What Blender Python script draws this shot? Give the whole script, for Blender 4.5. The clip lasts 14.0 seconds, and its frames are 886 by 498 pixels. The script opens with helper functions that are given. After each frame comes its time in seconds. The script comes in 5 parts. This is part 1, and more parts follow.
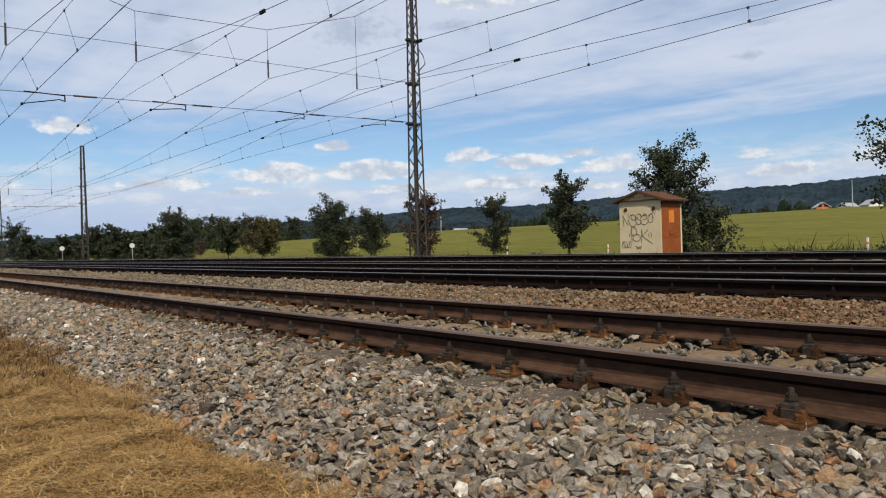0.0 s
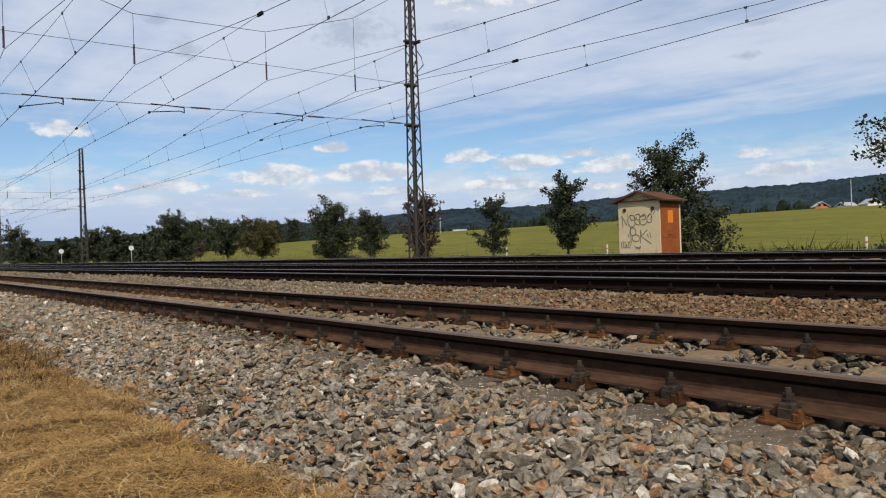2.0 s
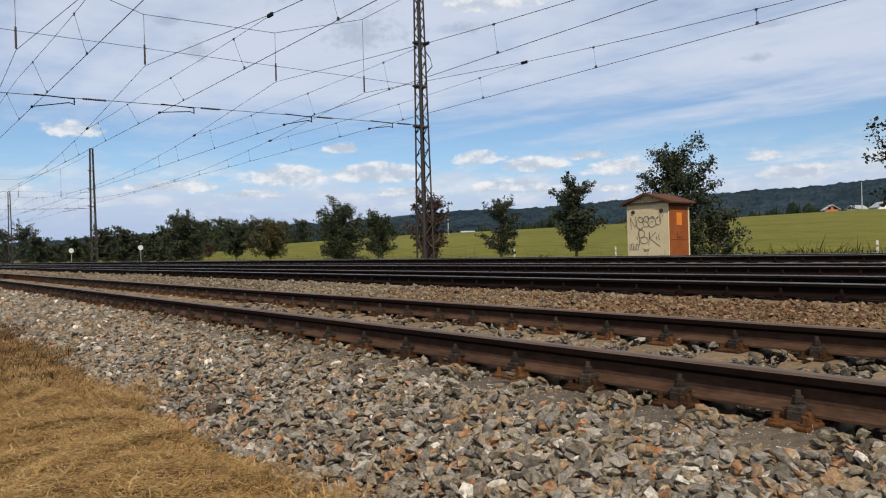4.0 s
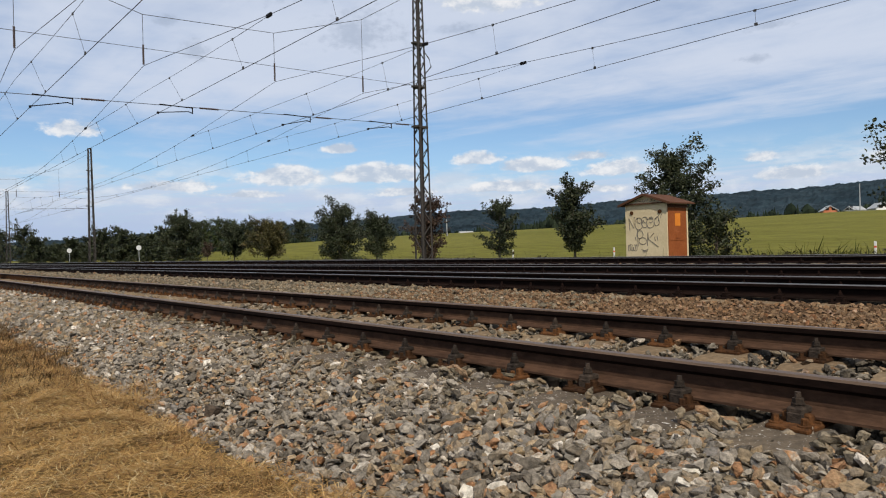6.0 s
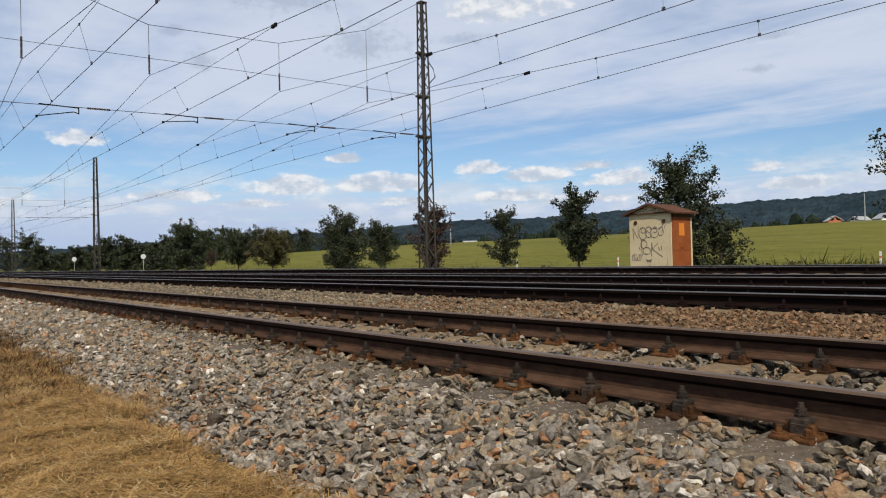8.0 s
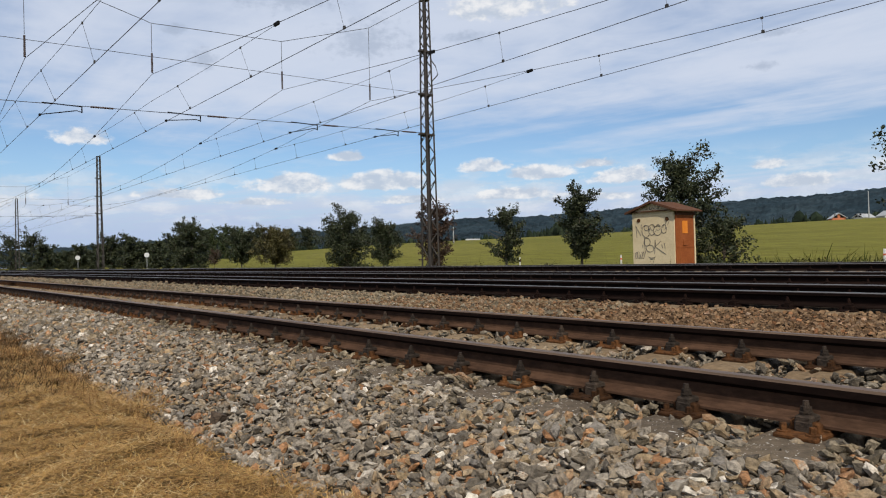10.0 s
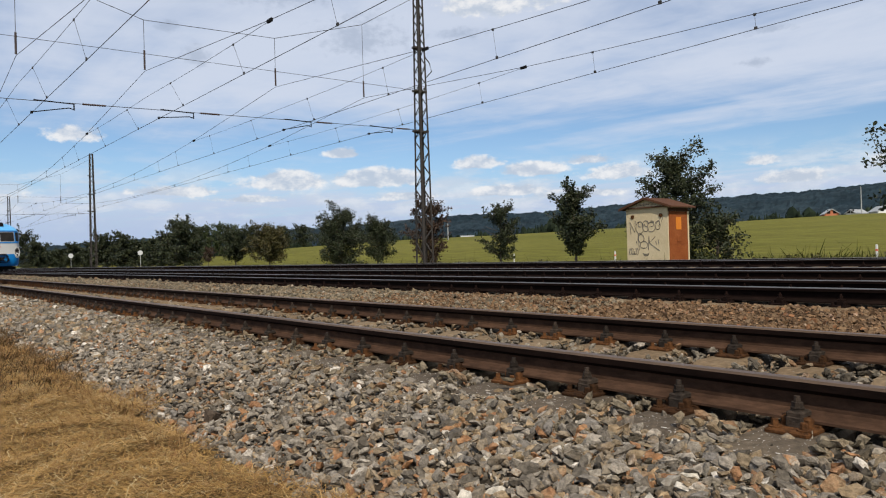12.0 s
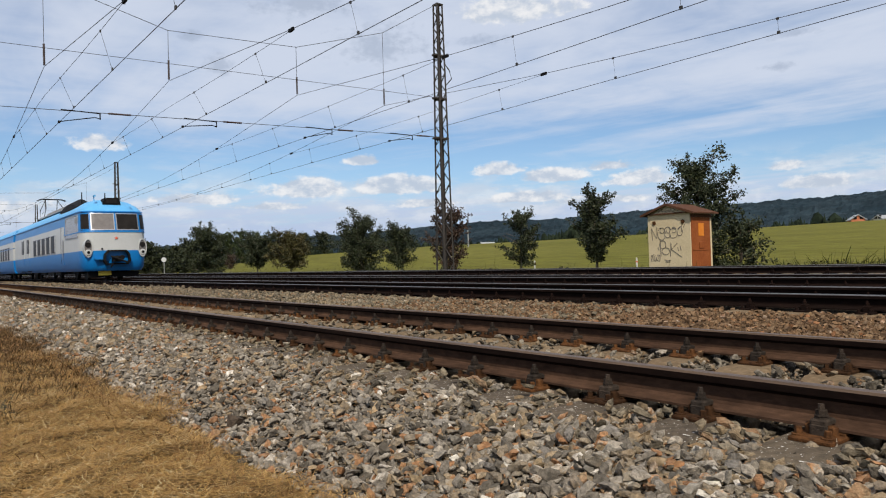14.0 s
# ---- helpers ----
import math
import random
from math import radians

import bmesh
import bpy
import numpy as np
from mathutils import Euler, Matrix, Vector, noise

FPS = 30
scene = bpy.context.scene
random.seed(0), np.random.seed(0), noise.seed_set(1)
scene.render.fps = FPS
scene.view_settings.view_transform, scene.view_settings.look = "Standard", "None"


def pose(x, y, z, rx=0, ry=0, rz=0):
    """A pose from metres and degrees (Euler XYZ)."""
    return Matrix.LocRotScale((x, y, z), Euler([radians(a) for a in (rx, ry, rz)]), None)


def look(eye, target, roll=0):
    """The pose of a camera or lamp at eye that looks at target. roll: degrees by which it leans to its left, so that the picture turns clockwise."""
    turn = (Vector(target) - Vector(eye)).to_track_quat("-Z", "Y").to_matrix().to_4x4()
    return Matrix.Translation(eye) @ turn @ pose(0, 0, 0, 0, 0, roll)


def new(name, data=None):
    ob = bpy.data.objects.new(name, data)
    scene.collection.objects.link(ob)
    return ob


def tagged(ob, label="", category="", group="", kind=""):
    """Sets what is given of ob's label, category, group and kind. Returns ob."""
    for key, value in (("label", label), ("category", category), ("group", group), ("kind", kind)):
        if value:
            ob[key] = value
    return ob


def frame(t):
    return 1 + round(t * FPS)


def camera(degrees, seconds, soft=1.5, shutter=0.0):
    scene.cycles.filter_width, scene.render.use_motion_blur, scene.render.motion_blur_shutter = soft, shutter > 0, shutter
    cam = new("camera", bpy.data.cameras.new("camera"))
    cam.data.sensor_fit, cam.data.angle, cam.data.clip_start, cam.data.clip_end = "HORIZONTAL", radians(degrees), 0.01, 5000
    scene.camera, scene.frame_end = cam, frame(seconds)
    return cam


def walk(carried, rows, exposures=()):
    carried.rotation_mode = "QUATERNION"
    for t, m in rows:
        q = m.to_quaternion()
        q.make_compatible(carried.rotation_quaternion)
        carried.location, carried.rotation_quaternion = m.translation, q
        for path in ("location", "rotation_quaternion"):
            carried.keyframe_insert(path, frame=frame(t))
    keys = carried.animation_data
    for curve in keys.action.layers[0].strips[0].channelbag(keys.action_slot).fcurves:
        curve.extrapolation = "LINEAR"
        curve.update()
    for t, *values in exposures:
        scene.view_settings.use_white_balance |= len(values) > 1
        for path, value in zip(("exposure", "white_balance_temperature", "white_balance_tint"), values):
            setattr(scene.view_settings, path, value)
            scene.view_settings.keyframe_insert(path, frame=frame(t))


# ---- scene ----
cam = camera(64.04, 14.0, soft=1.12)
walk(cam, [
    (0.0, pose(0.000, -0.000, 0.502, 89.767, 1.638, 50.342)),
    (0.5, pose(0.007, 0.003, 0.500, 89.800, 1.548, 50.254)),
    (1.0, pose(0.004, 0.005, 0.502, 89.800, 1.751, 50.441)),
    (1.5, pose(0.009, 0.007, 0.500, 89.788, 1.855, 50.390)),
    (2.0, pose(0.007, 0.010, 0.502, 89.857, 1.899, 50.295)),
    (2.5, pose(0.006, -0.002, 0.499, 90.062, 1.886, 51.016)),
    (3.0, pose(0.009, 0.002, 0.499, 89.861, 1.524, 51.006)),
    (5.5, pose(0.007, -0.002, 0.498, 90.206, 1.724, 50.767)),
    (6.0, pose(0.002, -0.001, 0.502, 90.012, 1.526, 50.798)),
    (6.5, pose(0.002, -0.001, 0.500, 90.175, 1.498, 50.851)),
    (7.0, pose(0.004, 0.002, 0.503, 90.288, 1.332, 50.947)),
    (7.5, pose(0.008, -0.001, 0.500, 90.674, 1.676, 51.117)),
    (8.0, pose(0.010, 0.001, 0.502, 90.778, 1.411, 51.112)),
    (10.5, pose(0.003, 0.004, 0.501, 90.581, 1.520, 51.351)),
    (11.0, pose(0.004, 0.001, 0.501, 90.489, 1.645, 51.085)),
    (11.5, pose(0.010, 0.007, 0.503, 90.480, 1.829, 50.975)),
    (12.0, pose(0.009, 0.008, 0.503, 90.360, 1.666, 50.900)),
    (12.5, pose(0.009, 0.013, 0.501, 90.598, 2.001, 51.090)),
    (13.0, pose(0.009, 0.007, 0.503, 90.745, 1.932, 51.729)),
    (13.5, pose(0.016, 0.008, 0.502, 90.799, 1.794, 51.742)),
    (14.0, pose(0.023, -0.003, 0.503, 90.949, 1.717, 52.537)),
], exposures=[(0.0, 0.0), (14.0, 0.0)])

# ---- world and sun ----
SUN_AZ, SUN_EL = -30.0, 48.0            # degrees about z from +x, and above the horizon
sun_dir = Vector((math.cos(radians(SUN_EL)) * math.cos(radians(SUN_AZ)),
                  math.cos(radians(SUN_EL)) * math.sin(radians(SUN_AZ)), math.sin(radians(SUN_EL))))
sun = new("sun", bpy.data.lights.new("sun", "SUN"))
sun.data.energy, sun.data.angle, sun.data.color = 5.0, radians(0.6), (1.0, 0.92, 0.80)
sun.matrix_world = look((0, 0, 30), Vector((0, 0, 30)) - sun_dir)


class Nodes:
    """Short way to wire node trees."""

    def __init__(self, tree):
        self.t = tree
        tree.nodes.clear()

    def add(self, kind, props=None, **inputs):
        n = self.t.nodes.new(kind)
        p = props or {}
        if "operation" in p:
            n.operation, n.use_clamp = p["operation"], p["use_clamp"]
        if "data_type" in p:
            n.data_type, n.blend_type = p["data_type"], p["blend_type"]
        if "interpolation_type" in p:
            n.interpolation_type = p["interpolation_type"]
        if "sky_type" in p:
            n.sky_type, n.sun_disc, n.sun_elevation, n.sun_rotation = p["sky_type"], False, p["sun_elevation"], p["sun_rotation"]
            n.air_density, n.dust_density, n.ozone_density = p["air_density"], p["dust_density"], p["ozone_density"]
        for k, v in inputs.items():
            key = int(k[1:]) if k[0] == "i" and k[1:].isdigit() else k.replace("_", " ")
            self.put(n.inputs[key], v)
        return n

    def put(self, sock, v):
        if isinstance(v, bpy.types.NodeSocket):
            self.t.links.new(v, sock)
        else:
            sock.default_value = v

    def math(self, op, a, b=0.0, c=0.0, clamp=False):
        return self.add("ShaderNodeMath", {"operation": op, "use_clamp": clamp}, i0=a, i1=b, i2=c).outputs[0]

    def mix(self, fac, a, b, blend="MIX"):
        n = self.add("ShaderNodeMix", {"data_type": "RGBA", "blend_type": blend})
        self.put(n.inputs[0], fac), self.put(n.inputs[6], a), self.put(n.inputs[7], b)
        return n.outputs[2]

    def noise(self, vec, scale, detail=4.0, rough=0.55, dist=0.0):
        return self.add("ShaderNodeTexNoise", Vector=vec, Scale=scale, Detail=detail, Roughness=rough, Distortion=dist).outputs[0]

    def step(self, v, lo, hi):
        n = self.add("ShaderNodeMapRange", {"interpolation_type": "SMOOTHSTEP"}, Value=v)
        n.inputs[1].default_value, n.inputs[2].default_value = lo, hi
        return n.outputs[0]

    def ramp(self, fac, stops):
        n = self.add("ShaderNodeValToRGB", Fac=fac)
        e = n.color_ramp.elements
        while len(e) < len(stops):
            e.new(0.5)
        for el, (p, c) in zip(e, stops):
            el.position, el.color = p, (*c, 1)
        return n.outputs[0]


def make_world():
    w = bpy.data.worlds.new("sky")
    scene.world = w
    w.use_nodes = True
    N = Nodes(w.node_tree)
    sky = N.add("ShaderNodeTexSky", {"sky_type": "NISHITA", "sun_disc": False, "sun_elevation": radians(SUN_EL),
                                     "sun_rotation": math.atan2(sun_dir.x, sun_dir.y), "air_density": 1.0, "dust_density": 0.35, "ozone_density": 1.5})
    d = N.add("ShaderNodeTexCoord").outputs["Generated"]
    s = N.add("ShaderNodeSeparateXYZ", Vector=d)
    x, y, z = s.outputs
    az = N.math("MULTIPLY", N.math("ARCTAN2", y, N.math("MULTIPLY", x, -1.0)), 57.2958)
    el = N.math("MULTIPLY", N.math("ARCSINE", z), 57.2958)
    # high veil, drawn out in streaks on a plane overhead
    zc = N.math("MAXIMUM", z, 0.03)
    flat = N.add("ShaderNodeCombineXYZ", X=N.math("DIVIDE", x, zc), Y=N.math("DIVIDE", y, zc), Z=0.0).outputs[0]
    veil = N.add("ShaderNodeMapping", Vector=flat, Rotation=(0, 0, radians(-35)), Scale=(0.28, 0.8, 1.0)).outputs[0]
    v1 = N.noise(veil, 0.8, 6.0, 0.55, 0.8)
    v2 = N.noise(flat, 2.2, 5.0, 0.6, 0.4)
    veil_n = N.math("ADD", N.math("MULTIPLY", v1, 0.75), N.math("MULTIPLY", v2, 0.25))
    gap = N.math("MULTIPLY", N.step(el, 3.5, 7.0), N.math("SUBTRACT", 1.0, N.step(el, 8.0, 13.0)))
    veil_f = N.step(N.math("SUBTRACT", veil_n, N.math("MULTIPLY", gap, 0.30)), 0.20, 0.56)
    col = N.mix(N.math("MULTIPLY", veil_f, 0.92), N.mix(1.0, sky.outputs[0], (0.85, 0.975, 1.12, 1), "MULTIPLY"), (6.4, 7.0, 8.25, 1))
    low = N.math("SUBTRACT", 1.0, N.step(el, 1.0, 8.0))
    col = N.mix(N.math("MULTIPLY", low, 0.78), col, (3.9, 5.0, 7.3, 1))
    # cumulus: each cloud a soft mound with a flat base, torn by two scales of noise and lit from above
    ae = N.add("ShaderNodeCombineXYZ", X=az, Y=N.math("MULTIPLY", el, 1.55), Z=0.0).outputs[0]
    ae_up = N.add("ShaderNodeCombineXYZ", X=N.math("ADD", az, 0.25), Y=N.math("MULTIPLY", N.math("ADD", el, 0.5), 1.55), Z=0.0).outputs[0]
    puff, fine = N.noise(ae, 0.42, 6.0, 0.58), N.noise(ae, 1.3, 5.0, 0.6)
    puff_up = N.noise(ae_up, 0.42, 6.0, 0.58)
    body = None
    for a0, e0, wd, ht, k in CLOUDS:
        dx = N.math("DIVIDE", N.math("SUBTRACT", az, a0), wd)
        dy = N.math("DIVIDE", N.math("SUBTRACT", el, e0), ht)
        dy = N.math("ADD", N.math("MAXIMUM", dy, 0.0), N.math("MULTIPLY", N.math("MINIMUM", dy, 0.0), 1.8))
        m = N.math("SUBTRACT", k, N.math("SQRT", N.math("ADD", N.math("MULTIPLY", dx, dx), N.math("MULTIPLY", dy, dy))))
        m = N.math("MAXIMUM", m, -1.0)
        body = m if body is None else N.math("MAXIMUM", body, m)
    raw = N.math("ADD", N.math("ADD", body, N.math("MULTIPLY", N.math("SUBTRACT", puff, 0.5), 1.5)), N.math("MULTIPLY", N.math("SUBTRACT", fine, 0.5), 0.7))
    cum = N.step(raw, -0.05, 0.38)
    lit = N.step(N.math("ADD", N.math("SUBTRACT", puff, puff_up), N.math("MULTIPLY", N.math("SUBTRACT", fine, 0.5), 0.16)), -0.13, 0.17)
    white = N.mix(lit, (5.2, 5.9, 7.0, 1), (8.8, 8.8, 8.9, 1))
    # a loose bank of small clouds all round above the horizon
    bank = N.math("MULTIPLY", N.step(el, 1.8, 4.2), N.math("SUBTRACT", 1.0, N.step(el, 5.2, 8.6)))
    bk = N.noise(N.add("ShaderNodeCombineXYZ", X=az, Y=N.math("MULTIPLY", el, 3.8), Z=3.0).outputs[0], 0.20, 7.0, 0.6)
    bank = N.math("MULTIPLY", bank, N.step(bk, 0.43, 0.60))
    col = N.mix(N.math("MULTIPLY", bank, 0.58), col, N.mix(0.5, white, (7.0, 7.5, 8.2, 1)))
    col = N.mix(N.math("MULTIPLY", cum, 0.9), col, white)
    # grey undersides of the higher clouds
    dark = None
    for a0, e0, wd, ht, k in GREYS:
        dx = N.math("DIVIDE", N.math("SUBTRACT", az, a0), wd)
        dy = N.math("DIVIDE", N.math("SUBTRACT", el, e0), ht)
        m = N.math("SUBTRACT", k, N.math("SQRT", N.math("ADD", N.math("MULTIPLY", dx, dx), N.math("MULTIPLY", dy, dy))))
        m = N.math("MAXIMUM", m, -1.0)
        dark = m if dark is None else N.math("MAXIMUM", dark, m)
    dark = N.step(N.math("ADD", dark, N.math("ADD", N.math("MULTIPLY", N.math("SUBTRACT", puff, 0.5), 1.6), N.math("MULTIPLY", N.math("SUBTRACT", fine, 0.5), 1.5))), -0.05, 0.75)
    col = N.mix(N.math("MULTIPLY", dark, 0.62), col, (3.7, 4.4, 5.7, 1))
    bg = N.add("ShaderNodeBackground", Color=col, Strength=SKY)
    N.t.links.new(bg.outputs[0], N.add("ShaderNodeOutputWorld").inputs[0])


SKY = 0.10
# azimuth from the line's far end, elevation, half width, half height (degrees), weight
CLOUDS = [(26.8, 5.9, 3.0, 0.9, 1.25), (33.7, 6.0, 3.2, 0.9, 1.25), (31.1, 8.1, 1.6, 0.5, 1.2), (42.2, 7.1, 2.0, 0.7, 1.1), (46.6, 6.4, 2.6, 0.7, 1.15), (51.0, 7.0, 2.2, 0.6, 1.0), (44.6, 4.8, 3.2, 0.6, 1.1), (36.4, 4.6, 3.0, 0.5, 1.0), (24.0, 4.6, 4.0, 0.5, 0.8), (57.6, 4.6, 2.5, 0.6, 0.9),
          (53.0, 5.9, 3.0, 0.9, 1.0), (18.0, 5.2, 4.5, 0.7, 0.85), (63.5, 6.1, 1.8, 0.7, 0.8), (65.5, 4.7, 3.2, 0.9, 0.8), (11.6, 9.2, 3.2, 1.2, 0.7),
          (73.0, 5.6, 3.5, 1.2, 0.9), (44.0, 19.2, 6.0, 1.8, 0.9), (50.0, 4.4, 4.5, 0.5, 1.0), (4.0, 4.5, 5.0, 1.2, 0.9), (88.0, 6.5, 6.0, 1.8, 0.9), (110.0, 7.5, 7.0, 2.0, 0.9), (-20.0, 6.5, 7.0, 2.0, 0.9)]
GREYS = [(20.3, 15.4, 1.5, 1.1, 0.9), (18.4, 17.3, 1.3, 0.8, 0.8), (33.0, 17.2, 5.0, 2.2, 0.8), (63.1, 13.2, 1.7, 0.5, 0.9), (64.5, 15.3, 2.2, 0.5, 0.8), (27.0, 20.0, 6.0, 1.6, 0.8), (41.0, 17.2, 5.0, 0.8, 0.6)]
make_world()


# ---- materials ----
def material(name, stops, scale=6.0, rough=0.8, metal=0.0, bump=0.3, fine=60.0, island=0.0, rnd=0.0, spec=0.4, stretch=(1, 1, 1), dist=0.01, mottle=0.0, specks=None):
    """Two scales of colour noise through a ramp, with relief from the same noise. island / rnd: how far a piece's own chance moves it along the ramp."""
    m = bpy.data.materials.new(name)
    m.use_nodes = True
    N = Nodes(m.node_tree)
    co = N.add("ShaderNodeTexCoord").outputs["Object"]
    co = N.add("ShaderNodeMapping", Vector=co, Scale=stretch).outputs[0]
    big, small = N.noise(co, scale, 4.0, 0.6), N.noise(co, fine, 5.0, 0.65)
    f = N.math("ADD", N.math("MULTIPLY", big, 0.6), N.math("MULTIPLY", small, 0.4))
    if island:
        r = N.add("ShaderNodeNewGeometry").outputs["Random Per Island"]
        f = N.math("ADD", N.math("MULTIPLY", f, 1 - island), N.math("MULTIPLY", r, island))
    if rnd:
        r = N.add("ShaderNodeObjectInfo").outputs["Random"]
        f = N.math("ADD", N.math("MULTIPLY", f, 1 - rnd), N.math("MULTIPLY", r, rnd))
    col = N.ramp(f, stops)
    if mottle:
        grain = N.math("ADD", 1.0 - mottle, N.math("MULTIPLY", N.step(N.noise(co, fine * 0.45, 6.0, 0.7), 0.28, 0.72), 2.0 * mottle))
        col = N.mix(1.0, col, N.add("ShaderNodeCombineXYZ", X=grain, Y=grain, Z=grain).outputs[0], "MULTIPLY")
    if specks:
        dots = N.step(N.noise(co, specks[0], 2.0, 0.5), specks[1], specks[1] + 0.03)
        col = N.mix(dots, col, (*specks[2], 1))
    b = N.add("ShaderNodeBsdfPrincipled", Base_Color=col, Metallic=metal)
    b.inputs["Specular IOR Level"].default_value = spec
    N.put(b.inputs["Roughness"], N.math("ADD", rough - 0.1, N.math("MULTIPLY", small, 0.2), clamp=True))
    if bump:
        bp = N.add("ShaderNodeBump", Strength=bump, Distance=dist, Height=N.math("ADD", small, big))
        N.put(b.inputs["Normal"], bp.outputs[0])
    N.t.links.new(b.outputs[0], N.add("ShaderNodeOutputMaterial").inputs[0])
    return m


def grey(v, t=(1, 1, 1)):
    return tuple(v * c for c in t)


M = {}
M["stone"] = material("ballast_stone", [(0.0, (0.044, 0.036, 0.027)), (0.16, (0.104, 0.088, 0.068)), (0.28, (0.168, 0.144, 0.114)), (0.38, (0.232, 0.202, 0.161)), (0.46, (0.285, 0.245, 0.193)), (0.53, (0.136, 0.122, 0.106)),
                                        (0.60, (0.205, 0.146, 0.084)), (0.67, (0.160, 0.137, 0.106)), (0.75, (0.290, 0.208, 0.120)), (0.80, (0.200, 0.102, 0.052)), (0.84, (0.272, 0.145, 0.070)), (0.862, (0.300, 0.252, 0.192)), (0.915, (0.560, 0.510, 0.440))],
                      14.0, 0.85, 0, 0.9, 110.0, island=0.80, mottle=0.5, spec=0.12)
M["stone_crib"] = material("dusty_crib_stone", [(0.0, (0.046, 0.038, 0.029)), (0.3, (0.112, 0.094, 0.070)), (0.5, (0.180, 0.155, 0.120)), (0.62, (0.160, 0.116, 0.070)), (0.76, (0.212, 0.168, 0.114)), (0.85, (0.178, 0.100, 0.052)), (0.90, (0.300, 0.260, 0.208))],
                           14.0, 0.9, 0, 0.9, 110.0, island=0.80, mottle=0.5, spec=0.1)
M["stone_tan"] = material("rust_dusted_stone", [(0.0, (0.050, 0.040, 0.027)), (0.3, (0.118, 0.097, 0.067)), (0.5, (0.186, 0.154, 0.109)), (0.65, (0.152, 0.110, 0.064)), (0.78, (0.225, 0.178, 0.118)), (0.86, (0.165, 0.090, 0.046)), (0.90, (0.280, 0.242, 0.187))],
                          14.0, 0.9, 0, 0.9, 110.0, island=0.80, mottle=0.5, spec=0.1)
M["stone_single"] = material("loose_stone", [(0.15, (0.095, 0.083, 0.066)), (0.40, (0.190, 0.168, 0.134)), (0.55, (0.195, 0.143, 0.082)), (0.66, (0.225, 0.110, 0.050)), (0.72, (0.290, 0.205, 0.115)), (0.76, (0.205, 0.182, 0.148)), (0.88, (0.450, 0.410, 0.340))], 14.0, 0.85, 0, 0.7, 110.0, rnd=0.8, mottle=0.42, spec=0.12)
M["boulder"] = material("dark_boulder", [(0.3, (0.045, 0.033, 0.024)), (0.7, (0.095, 0.070, 0.050))], 9.0, 0.9, 0, 0.8, 60.0, spec=0.1, mottle=0.4)
M["stone_rusty"] = material("rusty_ballast", [(0.0, (0.034, 0.021, 0.012)), (0.22, (0.082, 0.049, 0.027)), (0.42, (0.130, 0.081, 0.046)), (0.58, (0.165, 0.110, 0.065)), (0.70, (0.124, 0.069, 0.034)),
                                               (0.80, (0.195, 0.126, 0.070)), (0.85, (0.160, 0.070, 0.031)), (0.90, (0.330, 0.260, 0.190))], 5.0, 0.9, 0, 0.6, 60.0, island=0.75, mottle=0.45, spec=0.1)
# bed colour darkened to hold the shade in cracks between the stones
M["bed"] = material("crack_shaded_ballast_bed", [(0.25, (0.012, 0.010, 0.008)), (0.45, (0.036, 0.029, 0.021)), (0.6, (0.058, 0.046, 0.034)), (0.75, (0.084, 0.070, 0.054))], 1.2, 0.95, 0, 1.0, 24.0, dist=0.05, mottle=0.5, spec=0.1)
M["soil"] = material("matted_straw_soil", [(0.3, (0.075, 0.046, 0.018)), (0.5, (0.140, 0.088, 0.033)), (0.7, (0.215, 0.145, 0.060))], 2.0, 0.95, 0, 0.8, 70.0, dist=0.03, spec=0.05, mottle=0.4)
M["bed_rusty"] = material("rust_dusted_bed", [(0.25, (0.040, 0.024, 0.013)), (0.45, (0.090, 0.056, 0.031)), (0.6, (0.125, 0.078, 0.043)), (0.75, (0.165, 0.112, 0.066))], 1.5, 0.95, 0, 1.0, 30.0, dist=0.04, mottle=0.5, spec=0.05)
M["straw"] = material("dry_grass", [(0.15, (0.105, 0.052, 0.016)), (0.38, (0.235, 0.130, 0.040)), (0.58, (0.370, 0.225, 0.078)), (0.85, (0.500, 0.350, 0.165))], 3.2, 0.8, 0, 0.0, 9.0, island=0.38, spec=0.05)
M["straw_red"] = material("withered_red_grass", [(0.1, (0.085, 0.042, 0.018)), (0.4, (0.165, 0.088, 0.036)), (0.65, (0.230, 0.130, 0.055)), (0.9, (0.300, 0.190, 0.090))], 0.9, 0.85, 0, 0.0, 5.0, island=0.5, spec=0.05)
M["straw_pale"] = material("pale_stalks", [(0.2, (0.248, 0.175, 0.068)), (0.6, (0.381, 0.288, 0.137)), (0.9, (0.497, 0.399, 0.228))], 0.9, 0.7, 0, 0.0, 5.0, island=0.6, spec=0.05)
M["weed_brown"] = material("withered_weeds", [(0.2, (0.036, 0.021, 0.010)), (0.6, (0.078, 0.048, 0.021)), (0.9, (0.120, 0.078, 0.036))], 0.9, 0.8, 0, 0.0, 5.0, island=0.6, spec=0.05)
M["weed_dark"] = material("dark_blades", [(0.2, (0.025, 0.022, 0.010)), (0.8, (0.07, 0.055, 0.022))], 0.9, 0.8, 0, 0.0, 5.0, island=0.6)
M["verge"] = material("verge_grass", [(0.3, (0.022, 0.030, 0.008)), (0.5, (0.048, 0.058, 0.014)), (0.7, (0.110, 0.105, 0.032))], 0.5, 0.9, 0, 0.8, 9.0, dist=0.1, spec=0.05, island=0.4)
M["field"] = material("crop_field", [(0.3, (0.070, 0.071, 0.010)), (0.5, (0.102, 0.097, 0.018)), (0.7, (0.138, 0.123, 0.028))], 0.03, 0.9, 0, 0.6, 1.6, stretch=(0.35, 1.0, 1.0), dist=0.2, spec=0.05, mottle=0.32)
